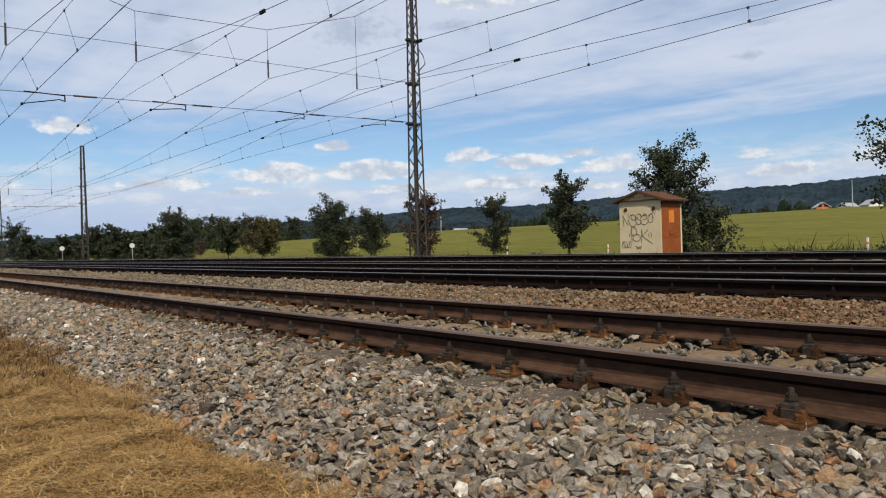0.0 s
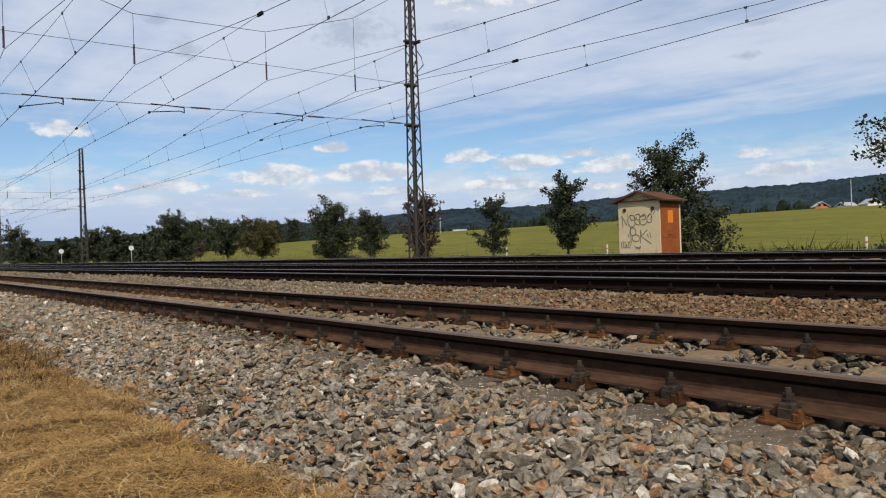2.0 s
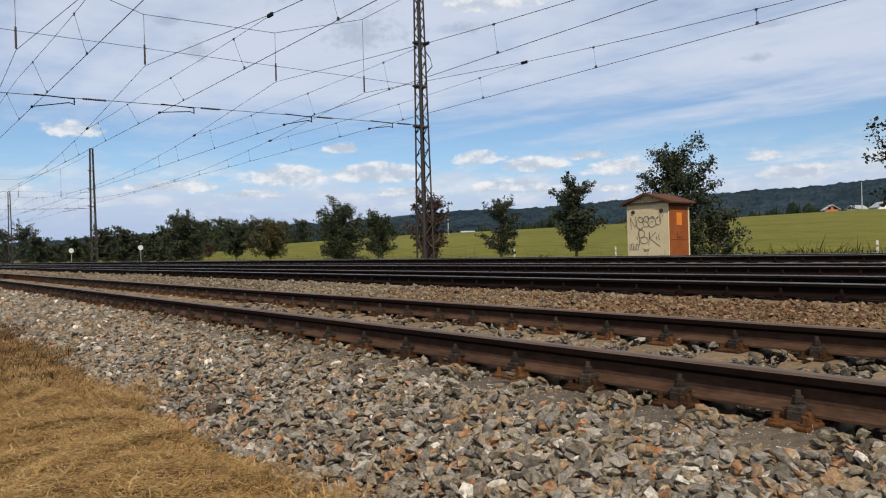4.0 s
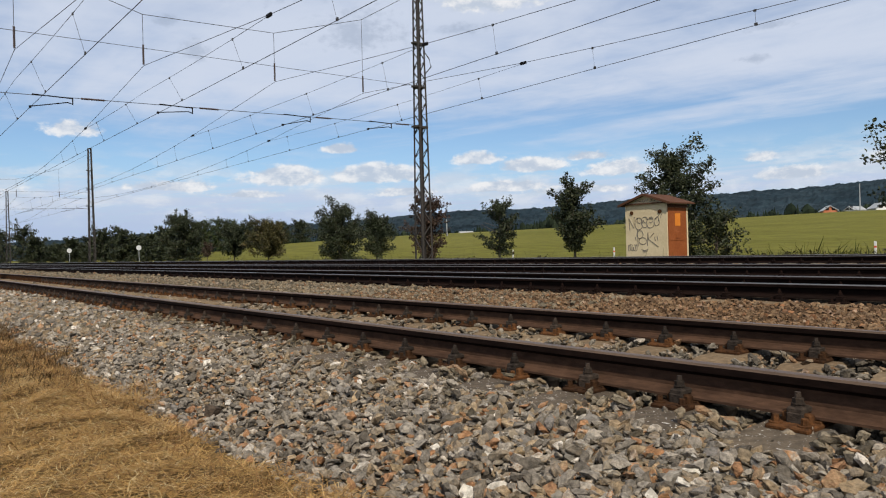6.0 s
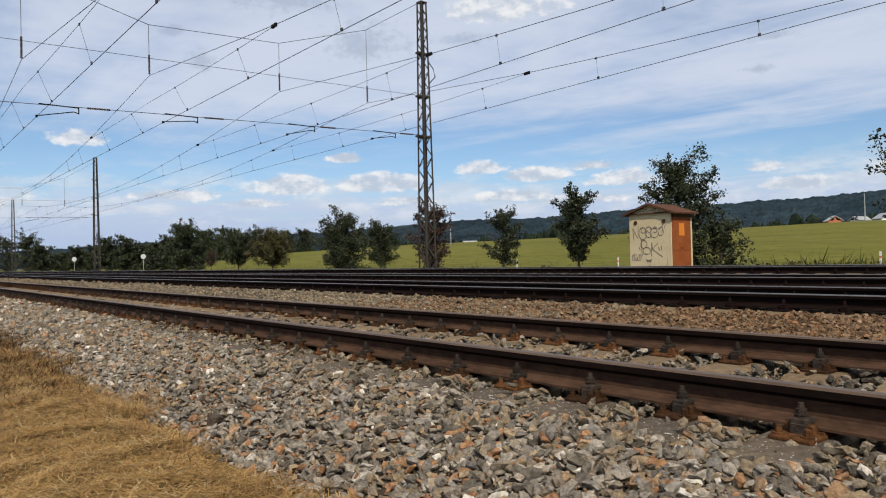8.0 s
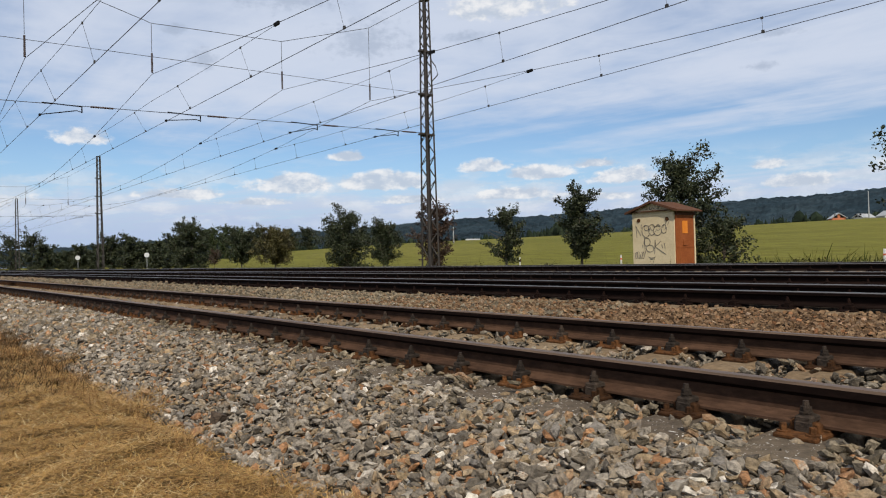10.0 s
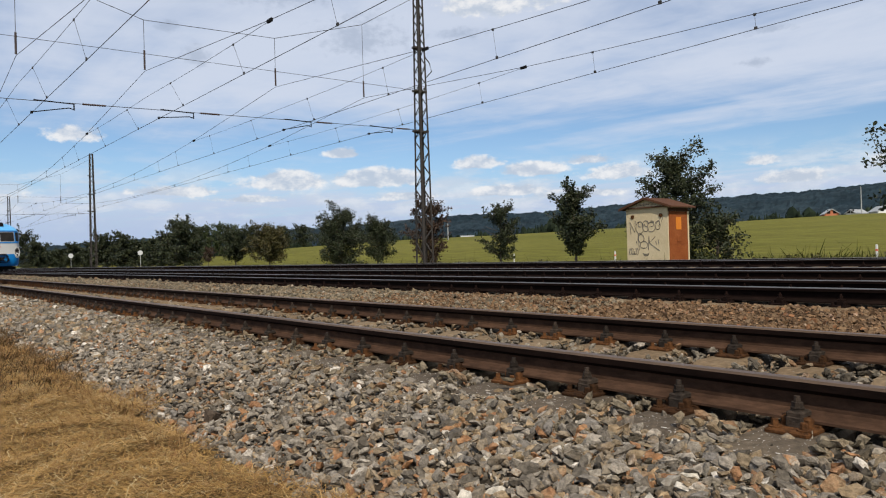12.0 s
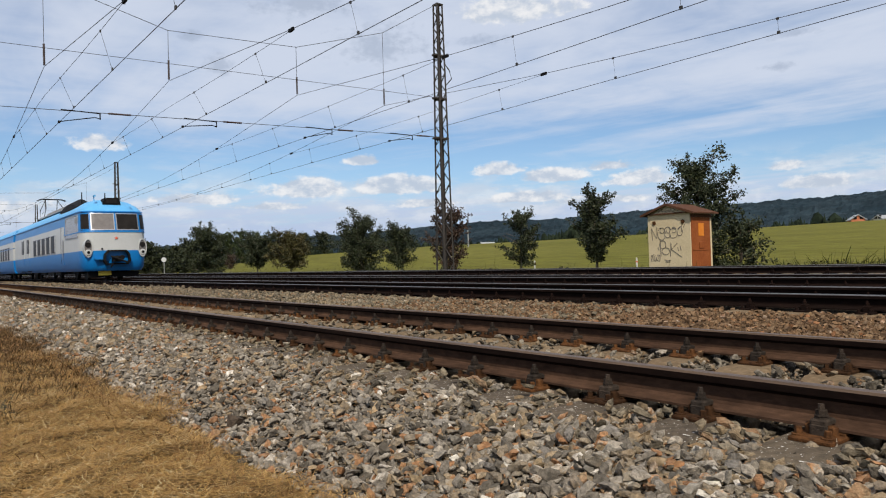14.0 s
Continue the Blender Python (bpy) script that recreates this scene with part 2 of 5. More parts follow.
M["asphalt"] = material("asphalt", [(0.3, (0.10, 0.10, 0.10)), (0.7, (0.19, 0.185, 0.18))], 0.7, 0.9, 0, 0.3, 40.0)
M["rail"] = material("rusty_rail_steel", [(0.2, (0.023, 0.012, 0.008)), (0.45, (0.045, 0.025, 0.016)), (0.65, (0.069, 0.038, 0.023)), (0.85, (0.102, 0.055, 0.031))], 1.3, 0.85, 0.0, 0.3, 45.0, stretch=(0.4, 1, 1), mottle=0.35, spec=0.06)
# dark oiled steel; also carries the shade under the near rails' heads
M["rail_dark"] = material("dark_oily_shaded_rail_steel", [(0.2, (0.0034, 0.0020, 0.0016)), (0.5, (0.0080, 0.0044, 0.0034)), (0.8, (0.018, 0.0092, 0.0064))], 1.3, 0.85, 0.0, 0.3, 45.0, stretch=(0.4, 1, 1), mottle=0.35, spec=0.05)
M["rail_top"] = material("worn_rail_head", [(0.25, (0.055, 0.034, 0.022)), (0.55, (0.098, 0.064, 0.041)), (0.8, (0.144, 0.106, 0.072))], 2.0, 0.5, 0.25, 0.15, 60.0, stretch=(0.15, 1, 1), mottle=0.2, spec=0.25)
M["rail_bright"] = material("polished_rail_head", [(0.3, (0.135, 0.122, 0.110)), (0.7, (0.205, 0.190, 0.176))], 2.0, 0.40, 0.85, 0.1, 60.0, stretch=(0.1, 1, 1))
M["sleeper"] = material("weathered_concrete", [(0.25, (0.044, 0.035, 0.026)), (0.5, (0.078, 0.061, 0.044)), (0.66, (0.100, 0.078, 0.054)), (0.73, (0.170, 0.140, 0.105))], 3.0, 0.9, 0, 0.5, 55.0, rnd=0.15, mottle=0.35, specks=(70.0, 0.66, (0.585, 0.562, 0.526)), spec=0.1)
M["sleeper_rusty"] = material("rust_stained_concrete", [(0.25, (0.078, 0.052, 0.030)), (0.5, (0.140, 0.098, 0.058)), (0.7, (0.180, 0.136, 0.086))], 3.0, 0.9, 0, 0.5, 55.0, rnd=0.15, mottle=0.35, specks=(110.0, 0.72, (0.352, 0.338, 0.309)), spec=0.1)
M["rust"] = material("rust", [(0.2, (0.014, 0.007, 0.003)), (0.5, (0.038, 0.017, 0.007)), (0.75, (0.110, 0.046, 0.016))], 9.0, 0.9, 0, 0.6, 80.0, rnd=0.3, mottle=0.4, spec=0.1)
M["bolt"] = material("dark_bolt_steel", [(0.2, (0.013, 0.010, 0.008)), (0.5, (0.030, 0.023, 0.018)), (0.75, (0.060, 0.042, 0.030))], 9.0, 0.85, 0.1, 0.6, 80.0, rnd=0.3, mottle=0.4, spec=0.1)
M["steel"] = material("weathered_mast_steel", [(0.25, (0.020, 0.017, 0.014)), (0.55, (0.040, 0.034, 0.029)), (0.8, (0.064, 0.050, 0.040))], 1.1, 0.75, 0.2, 0.3, 25.0)
M["wire"] = material("dark_wire", [(0.3, (0.03, 0.03, 0.032)), (0.7, (0.07, 0.065, 0.06))], 1.0, 0.6, 0.5, 0.0, 20.0)
M["insulator"] = material("brown_insulator", [(0.3, (0.035, 0.022, 0.018)), (0.7, (0.07, 0.045, 0.035))], 3.0, 0.35, 0, 0.0, 20.0)
M["bark"] = material("bark", [(0.3, (0.045, 0.035, 0.026)), (0.7, (0.13, 0.10, 0.075))], 4.0, 0.95, 0, 0.8, 40.0)
LEAF = dict(spec=0.25, bump=0.0)
M["leaf_dark"] = material("dark_foliage", [(0.15, (0.010, 0.016, 0.0065)), (0.5, (0.024, 0.031, 0.012)), (0.85, (0.048, 0.052, 0.022))], 0.8, 0.6, 0, island=0.5, fine=8.0, **LEAF)
M["leaf"] = material("green_foliage", [(0.15, (0.016, 0.025, 0.007)), (0.5, (0.034, 0.050, 0.014)), (0.85, (0.064, 0.077, 0.024))], 0.8, 0.6, 0, island=0.5, fine=8.0, **LEAF)
M["leaf_brown"] = material("reddish_foliage", [(0.15, (0.018, 0.011, 0.007)), (0.5, (0.041, 0.022, 0.013)), (0.85, (0.069, 0.038, 0.020))], 0.8, 0.6, 0, island=0.5, fine=8.0, **LEAF)
M["leaf_autumn"] = material("turning_foliage", [(0.15, (0.026, 0.026, 0.008)), (0.5, (0.053, 0.048, 0.014)), (0.85, (0.101, 0.074, 0.022))], 0.8, 0.6, 0, island=0.5, fine=8.0, **LEAF)
# bluish tint: the haze of distance is put into the forest's base colour
M["wood_far"] = material("hazed_far_forest", [(0.3, (0.006, 0.012, 0.017)), (0.5, (0.013, 0.023, 0.030)), (0.7, (0.024, 0.035, 0.041))], 0.006, 0.95, 0, 0.0, 0.06, island=0.0, mottle=0.45, spec=0.05)
M["wood_near"] = material("dark_wood", [(0.3, (0.006, 0.010, 0.007)), (0.5, (0.012, 0.018, 0.011)), (0.7, (0.022, 0.029, 0.017))], 0.02, 0.95, 0, 0.0, 0.2, island=0.3, mottle=0.4, spec=0.05)
M["plaster"] = material("cream_plaster", [(0.2, (0.375, 0.292, 0.172)), (0.5, (0.490, 0.398, 0.248)), (0.8, (0.560, 0.465, 0.312))], 0.9, 0.9, 0, 0.25, 30.0, mottle=0.08)
M["door_rust"] = material("rust_red_door_paint", [(0.2, (0.135, 0.036, 0.010)), (0.5, (0.205, 0.058, 0.016)), (0.8, (0.250, 0.086, 0.028))], 1.6, 0.8, 0, 0.2, 25.0, spec=0.12, mottle=0.15)
M["roof_brown"] = material("brown_roof_sheet", [(0.2, (0.046, 0.019, 0.010)), (0.5, (0.075, 0.033, 0.018)), (0.8, (0.105, 0.050, 0.029))], 1.2, 0.8, 0, 0.2, 25.0, spec=0.12, mottle=0.2)
M["paint_black"] = material("black_spray_paint", [(0.3, (0.05, 0.046, 0.042)), (0.7, (0.12, 0.105, 0.09))], 5.0, 0.7, 0, 0.0, 60.0)
M["sign_yellow"] = material("orange_sign", [(0.3, (0.48, 0.140, 0.016)), (0.7, (0.56, 0.200, 0.030))], 5.0, 0.6, 0, 0.0, 40.0, spec=0.1)
M["white"] = material("white_paint", [(0.2, (0.527, 0.527, 0.510)), (0.6, (0.629, 0.629, 0.612)), (0.9, (0.680, 0.680, 0.663))], 1.2, 0.6, 0, 0.05, 30.0)
M["red"] = material("red_paint", [(0.3, (0.50, 0.07, 0.03)), (0.7, (0.62, 0.11, 0.05))], 2.0, 0.6, 0, 0.0, 40.0)
M["grey"] = material("grey_galvanised", [(0.3, (0.26, 0.27, 0.27)), (0.7, (0.42, 0.42, 0.41))], 2.0, 0.6, 0.4, 0.1, 40.0)
M["grey_pale"] = material("pale_grey_sign_back", [(0.3, (0.36, 0.37, 0.36)), (0.7, (0.50, 0.50, 0.49))], 2.0, 0.6, 0.1, 0.05, 40.0)
M["black"] = material("black_metal", [(0.3, (0.003, 0.003, 0.0035)), (0.7, (0.008, 0.0075, 0.007))], 2.0, 0.7, 0.0, 0.2, 40.0, spec=0.1)
M["train_white"] = material("cream_white_train_paint", [(0.2, (0.340, 0.345, 0.335)), (0.55, (0.425, 0.430, 0.418)), (0.85, (0.475, 0.478, 0.462))], 0.7, 0.35, 0, 0.02, 18.0)
M["train_blue"] = material("bright_blue_train_paint", [(0.2, (0.002, 0.105, 0.31)), (0.55, (0.003, 0.142, 0.40)), (0.85, (0.006, 0.172, 0.46))], 0.7, 0.35, 0, 0.02, 18.0)
M["train_roof"] = material("light_blue_roof_paint", [(0.2, (0.060, 0.255, 0.493)), (0.55, (0.093, 0.323, 0.578)), (0.85, (0.128, 0.365, 0.612))], 0.9, 0.45, 0, 0.04, 18.0)
M["trim_silver"] = material("aluminium_trim", [(0.3, (0.255, 0.266, 0.288)), (0.7, (0.332, 0.345, 0.365))], 2.0, 0.4, 0.6, 0.0, 40.0)
M["glass"] = material("dark_window_glass", [(0.3, (0.010, 0.0095, 0.0095)), (0.7, (0.024, 0.021, 0.019))], 1.5, 0.35, 0, 0.0, 5.0, spec=0.04)
# pale tone for glass; on the windscreen it stands for reflections
M["glass_pale"] = material("pale_tinted_glass", [(0.3, (0.105, 0.092, 0.084)), (0.7, (0.190, 0.170, 0.155))], 1.5, 0.15, 0, 0.0, 5.0, spec=0.6)
M["yellow"] = material("yellow_paint", [(0.3, (0.55, 0.40, 0.03)), (0.7, (0.70, 0.52, 0.06))], 3.0, 0.6, 0, 0.0, 40.0)
M["tile_red"] = material("red_roof_tile", [(0.3, (0.34, 0.10, 0.045)), (0.7, (0.48, 0.17, 0.08))], 0.5, 0.85, 0, 0.2, 4.0)


# ---- mesh helpers ----
def mesh_of(name, verts, faces, mats, idx=None, smooth=False):
    me = bpy.data.meshes.new(name)
    me.from_pydata([tuple(v) for v in verts], [], [tuple(f) for f in faces])
    for m in (mats if isinstance(mats, (list, tuple)) else [mats]):
        me.materials.append(M[m])
    if idx is not None:
        me.polygons.foreach_set("material_index", np.asarray(idx, dtype=np.int32))
    me.polygons.foreach_set("use_smooth", np.full(len(me.polygons), smooth, dtype=bool))
    me.update()
    return me


def mesh_np(name, verts, tris, mats, smooth=False):
    """A mesh from arrays: verts (n, 3), faces (m, k) of one size k."""
    me = bpy.data.meshes.new(name)
    k = tris.shape[1]
    me.vertices.add(len(verts)), me.loops.add(tris.size), me.polygons.add(len(tris))
    me.vertices.foreach_set("co", np.ascontiguousarray(verts, dtype=np.float32).ravel())
    me.loops.foreach_set("vertex_index", np.ascontiguousarray(tris, dtype=np.int32).ravel())
    me.polygons.foreach_set("loop_start", np.arange(0, tris.size, k, dtype=np.int32))
    me.polygons.foreach_set("loop_total", np.full(len(tris), k, dtype=np.int32))
    me.polygons.foreach_set("use_smooth", np.full(len(tris), smooth, dtype=bool))
    for m in (mats if isinstance(mats, (list, tuple)) else [mats]):
        me.materials.append(M[m])
    me.update(calc_edges=True)
    return me


class Geo:
    """Collects boxes, tubes and prisms into one mesh."""

    def __init__(self):
        self.v, self.f = [], []

    def add(self, verts, faces):
        o = len(self.v)
        self.v += [tuple(p) for p in verts]
        self.f += [tuple(o + i for i in f) for f in faces]
        return self

    def box(self, x0, y0, z0, x1, y1, z1, ch=0.0):
        """A box with its upright and top edges cut by ch."""
        if not ch:
            p = [(x, y, z) for z in (z0, z1) for x, y in ((x0, y0), (x1, y0), (x1, y1), (x0, y1))]
            return self.add(p, [(3, 2, 1, 0), (4, 5, 6, 7), (0, 1, 5, 4), (1, 2, 6, 5), (2, 3, 7, 6), (3, 0, 4, 7)])
        def ring(z, i):
            a, b, c, d = x0 + i, y0 + i, x1 - i, y1 - i
            return [(a + ch, b, z), (c - ch, b, z), (c, b + ch, z), (c, d - ch, z), (c - ch, d, z), (a + ch, d, z), (a, d - ch, z), (a, b + ch, z)]
        p = ring(z0, 0) + ring(z1 - ch, 0) + ring(z1, ch)
        fs = [tuple(range(7, -1, -1)), tuple(range(16, 24))]
        for k in (0, 8):
            fs += [(k + i, k + (i + 1) % 8, k + 8 + (i + 1) % 8, k + 8 + i) for i in range(8)]
        return self.add(p, fs)

    def tube(self, pts, r, n=6, r1=None):
        """A tube along pts, from radius r to r1."""
        pts = [Vector(p) for p in pts]
        r1 = r if r1 is None else r1
        o, rings = len(self.v), []
        for i, p in enumerate(pts):
            a, b = pts[max(i - 1, 0)], pts[min(i + 1, len(pts) - 1)]
            t = (b - a).normalized()
            u = t.cross(Vector((0, 0, 1)) if abs(t.z) < 0.9 else Vector((1, 0, 0))).normalized()
            w = t.cross(u)
            rr = r + (r1 - r) * i / max(len(pts) - 1, 1)
            rings += [p + (u * math.cos(6.28319 * k / n) + w * math.sin(6.28319 * k / n)) * rr for k in range(n)]
        fs = [tuple(range(n - 1, -1, -1)), tuple(range((len(pts) - 1) * n, len(pts) * n))]
        for i in range(len(pts) - 1):
            fs += [(i * n + k, i * n + (k + 1) % n, (i + 1) * n + (k + 1) % n, (i + 1) * n + k) for k in range(n)]
        return self.add(rings, fs)

    def beam(self, a, b, w, h=None):
        """A flat bar or angle from a to b."""
        a, b = Vector(a), Vector(b)
        t = (b - a).normalized()
        u = t.cross(Vector((0, 0, 1)) if abs(t.z) < 0.95 else Vector((1, 0, 0))).normalized()
        v = t.cross(u)
        h = w if h is None else h
        p = [e + u * w / 2 * i + v * h / 2 * j for e in (a, b) for i, j in ((-1, -1), (1, -1), (1, 1), (-1, 1))]
        return self.add(p, [(3, 2, 1, 0), (4, 5, 6, 7), (0, 1, 5, 4), (1, 2, 6, 5), (2, 3, 7, 6), (3, 0, 4, 7)])

    def prism(self, outline, axis, a, b):
        """An outline of pairs pushed along axis ('x', 'y' or 'z') from a to b."""
        put = {"x": lambda p, s: (s, p[0], p[1]), "y": lambda p, s: (p[0], s, p[1]), "z": lambda p, s: (p[0], p[1], s)}[axis]
        n = len(outline)
        v = [put(p, s) for s in (a, b) for p in outline]
        return self.add(v, [tuple(range(n - 1, -1, -1)), tuple(range(n, 2 * n))] + [(i, (i + 1) % n, n + (i + 1) % n, n + i) for i in range(n)])

    def mesh(self, name, mats, smooth=False):
        me = mesh_of(name, self.v, self.f, mats, smooth=smooth)
        bm = bmesh.new()
        bm.from_mesh(me)
        bmesh.ops.recalc_face_normals(bm, faces=bm.faces)
        bm.to_mesh(me)
        bm.free()
        return me


def part(name, me, parent, label="", at=None):
    ob = new(name, me)
    ob.parent = parent
    if at is not None:
        ob.matrix_basis = at
    return tagged(ob, label) if label else ob


def empty(name, at, label, category, group="", kind=""):
    ob = new(name)
    ob.empty_display_size = 0.2
    ob.matrix_basis = at
    return tagged(ob, label, category, group, kind)


def thing(name, me, label, category, group="", kind="", at=None):
    ob = new(name, me)
    if at is not None:
        ob.matrix_basis = at
    return tagged(ob, label, category, group, kind)


# ---- ground ----
TRACKS = [(3.455, 0.0), (8.10, 0.055), (12.45, 0.06), (16.45, 0.145)]   # centre y and rail-top z of each line
PROFILE = [(-400, -0.6), (-40, -0.5), (0.6, -0.41), (1.35, -0.42), (1.75, -0.30), (2.15, -0.222), (2.5, -0.208), (2.62, -0.25), (2.79, -0.25), (2.84, -0.19), (2.96, -0.19), (3.05, -0.225), (4.1, -0.225), (4.15, -0.25), (4.27, -0.25), (4.33, -0.185), (4.5, -0.19), (5.3, -0.19), (6.4, -0.160), (6.9, -0.142), (7.2, -0.138), (7.27, -0.19), (7.42, -0.19), (7.46, -0.098), (7.62, -0.098), (7.75, -0.145), (9.3, -0.145),
           (10.2, -0.15), (11.3, -0.145), (13.6, -0.14), (14.5, -0.10), (15.3, -0.06), (17.7, -0.06), (18.5, -0.12), (20.6, -0.62), (24.0, -0.66), (34.0, -0.70), (40.0, -0.75)]


def smooth(t):
    t = np.clip(t, 0, 1)
    return t * t * (3 - 2 * t)


def ground_z(x, y):
    """Height of the ground: the railway's bed, the verge and the field that climbs away behind it."""
    x, y = np.asarray(x, float), np.asarray(y, float)
    z = np.interp(y, [p[0] for p in PROFILE], [p[1] for p in PROFILE])
    az = np.degrees(np.arctan2(y, -x))
    r = np.hypot(x, y)
    crest = np.interp(az, [12, 21, 27, 36, 46, 52, 62, 68, 80, 110, 150], [0.2, 1.9, 5.0, 7.2, 8.4, 9.3, 10.4, 11.2, 11.2, 9.0, 4.0])
    up = smooth((y - 38) / 40) * np.clip((r - 45) / (320 - 45), 0, 1) ** 1.15
    over = smooth((r - 330) / 500)
    z = z + np.where(y > 38, (crest + 0.7) * up * (1 - over * 0.4), 0)
    return z


def make_ground():
    ys = sorted(set(list(np.linspace(-400, -30, 8)) + list(np.linspace(-30, 0, 9)) + [p[0] for p in PROFILE[2:]] + list(np.arange(1.35, 19, 0.35)) + list(np.arange(19, 44, 1.5)) +
                    list(np.linspace(44, 120, 20)) + list(np.linspace(130, 420, 30)) + list(np.linspace(450, 2600, 16))))
    xs = sorted(set(list(np.linspace(-2600, -700, 12)) + list(np.linspace(-650, -130, 30)) + list(np.linspace(-125, -15, 36)) + list(np.arange(-15, 6, 0.5)) + list(np.linspace(6, 60, 16)) + list(np.linspace(75, 400, 20)) + list(np.linspace(500, 2000, 8))))
    X, Y = np.meshgrid(xs, ys)
    Z = ground_z(X, Y)
    nx, ny = len(xs), len(ys)
    v = np.stack([X, Y, Z], -1).reshape(-1, 3)
    i, j = np.meshgrid(np.arange(nx - 1), np.arange(ny - 1))
    a = (j * nx + i).ravel()
    f = np.stack([a, a + 1, a + nx + 1, a + nx], -1)
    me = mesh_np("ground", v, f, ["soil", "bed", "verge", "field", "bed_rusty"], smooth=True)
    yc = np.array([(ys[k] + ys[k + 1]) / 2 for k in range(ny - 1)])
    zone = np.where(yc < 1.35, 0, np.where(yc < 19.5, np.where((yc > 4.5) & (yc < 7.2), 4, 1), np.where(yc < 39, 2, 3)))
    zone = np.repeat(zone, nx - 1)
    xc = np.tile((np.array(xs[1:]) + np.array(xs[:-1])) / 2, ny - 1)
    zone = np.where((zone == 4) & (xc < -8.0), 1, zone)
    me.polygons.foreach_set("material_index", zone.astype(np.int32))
    thing("ground", me, "dry grass strip, grey ballast bed, green verge and crop field in one sheet", "ground", kind="structure")
    # country road behind the line
    rx = np.linspace(-420, 160, 60)
    v, f = [], []
    for k, x in enumerate(rx):
        v += [(x, 31.0, -0.655), (x, 31.05, -0.60), (x, 34.0, -0.57), (x, 36.95, -0.60), (x, 37.0, -0.70)]
        if k:
            f += [((k - 1) * 5 + q, k * 5 + q, k * 5 + q + 1, (k - 1) * 5 + q + 1) for q in range(4)]
    thing("road", mesh_of("road", v, f, "asphalt"), "grey asphalt country road along the railway", "road", kind="structure")


make_ground()


# ---- far hills ----
def make_hill(name, r, prof, label, seed, rough):
    """A long wooded rise: rounded slope, crest broken by tree tops."""
    rng = np.random.default_rng(seed)
    az = np.linspace(prof[0][0], prof[-1][0], 1000)
    crest = r * np.tan(np.radians(np.interp(az, [p[0] for p in prof], [p[1] for p in prof])))
    crest = crest + np.convolve(rng.normal(0, rough * 6, len(az) + 60), np.ones(61) / 61, "valid")
    rows = []
    a = np.radians(az)
    for q in np.linspace(0, 1, 28):
        rr = r * (0.70 + 0.30 * q)
        lump = sum(rough * 0.5 / k * np.sin(az * 3.1 * k + q * 9.0 * k + k * k) for k in (1, 2, 3))
        z = 0.5 + crest * math.sin(q * math.pi / 2) + lump * (0.2 < q < 0.95) + rng.normal(0, rough * 0.75, len(az)) * (q > 0)
        rows.append(np.stack([-np.cos(a) * rr, np.sin(a) * rr, z], -1))
    rows.append(np.stack([-np.cos(a) * r * 1.3, np.sin(a) * r * 1.3, crest * 0.3], -1))
    n, m = len(az), len(rows)
    i, j = np.meshgrid(np.arange(n - 1), np.arange(m - 1))
    k = (j * n + i).ravel()
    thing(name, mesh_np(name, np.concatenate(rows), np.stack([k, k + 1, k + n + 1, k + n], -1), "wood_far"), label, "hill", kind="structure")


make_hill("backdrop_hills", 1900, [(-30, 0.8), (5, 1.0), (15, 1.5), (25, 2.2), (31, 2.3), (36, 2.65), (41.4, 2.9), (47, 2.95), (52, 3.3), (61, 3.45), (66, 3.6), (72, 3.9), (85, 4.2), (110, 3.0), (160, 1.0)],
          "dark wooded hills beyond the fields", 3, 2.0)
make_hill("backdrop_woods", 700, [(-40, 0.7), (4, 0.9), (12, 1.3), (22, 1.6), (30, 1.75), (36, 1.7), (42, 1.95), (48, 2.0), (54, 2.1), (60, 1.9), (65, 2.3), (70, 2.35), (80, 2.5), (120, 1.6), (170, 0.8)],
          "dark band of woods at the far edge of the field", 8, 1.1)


# ---- railway tracks ----
RAIL = [(-0.0625, -0.149), (0.0625, -0.149), (0.0625, -0.139), (0.020, -0.124), (0.008, -0.112), (0.007, -0.055), (0.014, -0.043), (0.035, -0.037), (0.0345, -0.010), (0.026, -0.001),
        (0.012, 0.0), (-0.012, 0.0), (-0.026, -0.001), (-0.0345, -0.010), (-0.035, -0.037), (-0.014, -0.043), (-0.007, -0.055), (-0.008, -0.112), (-0.020, -0.124), (-0.0625, -0.139)]
PITCH = [0.485, 0.585, 0.585, 0.6]          # sleeper spacing of each track
FIRST = [-1.19, -2.876, -1.40, -1.55]        # one sleeper of each track
SKEW = 3.4                                   # the old near track has crept: its sleepers lie a little askew
X_FAR, X_NEAR = -320.0, 60.0


def rail_mesh(side, head, top, lo):
    n = len(RAIL)
    v = [(x, p[0], p[1]) for x in (X_FAR, X_NEAR) for p in RAIL]
    f = [tuple(range(n)), tuple(range(2 * n - 1, n - 1, -1))] + [(i, n + i, n + (i + 1) % n, (i + 1) % n) for i in range(n)]
    # dark head sides, with the shade of the undercut put into the colour
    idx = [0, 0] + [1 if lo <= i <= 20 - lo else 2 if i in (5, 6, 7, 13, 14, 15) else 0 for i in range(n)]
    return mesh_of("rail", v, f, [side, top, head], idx)


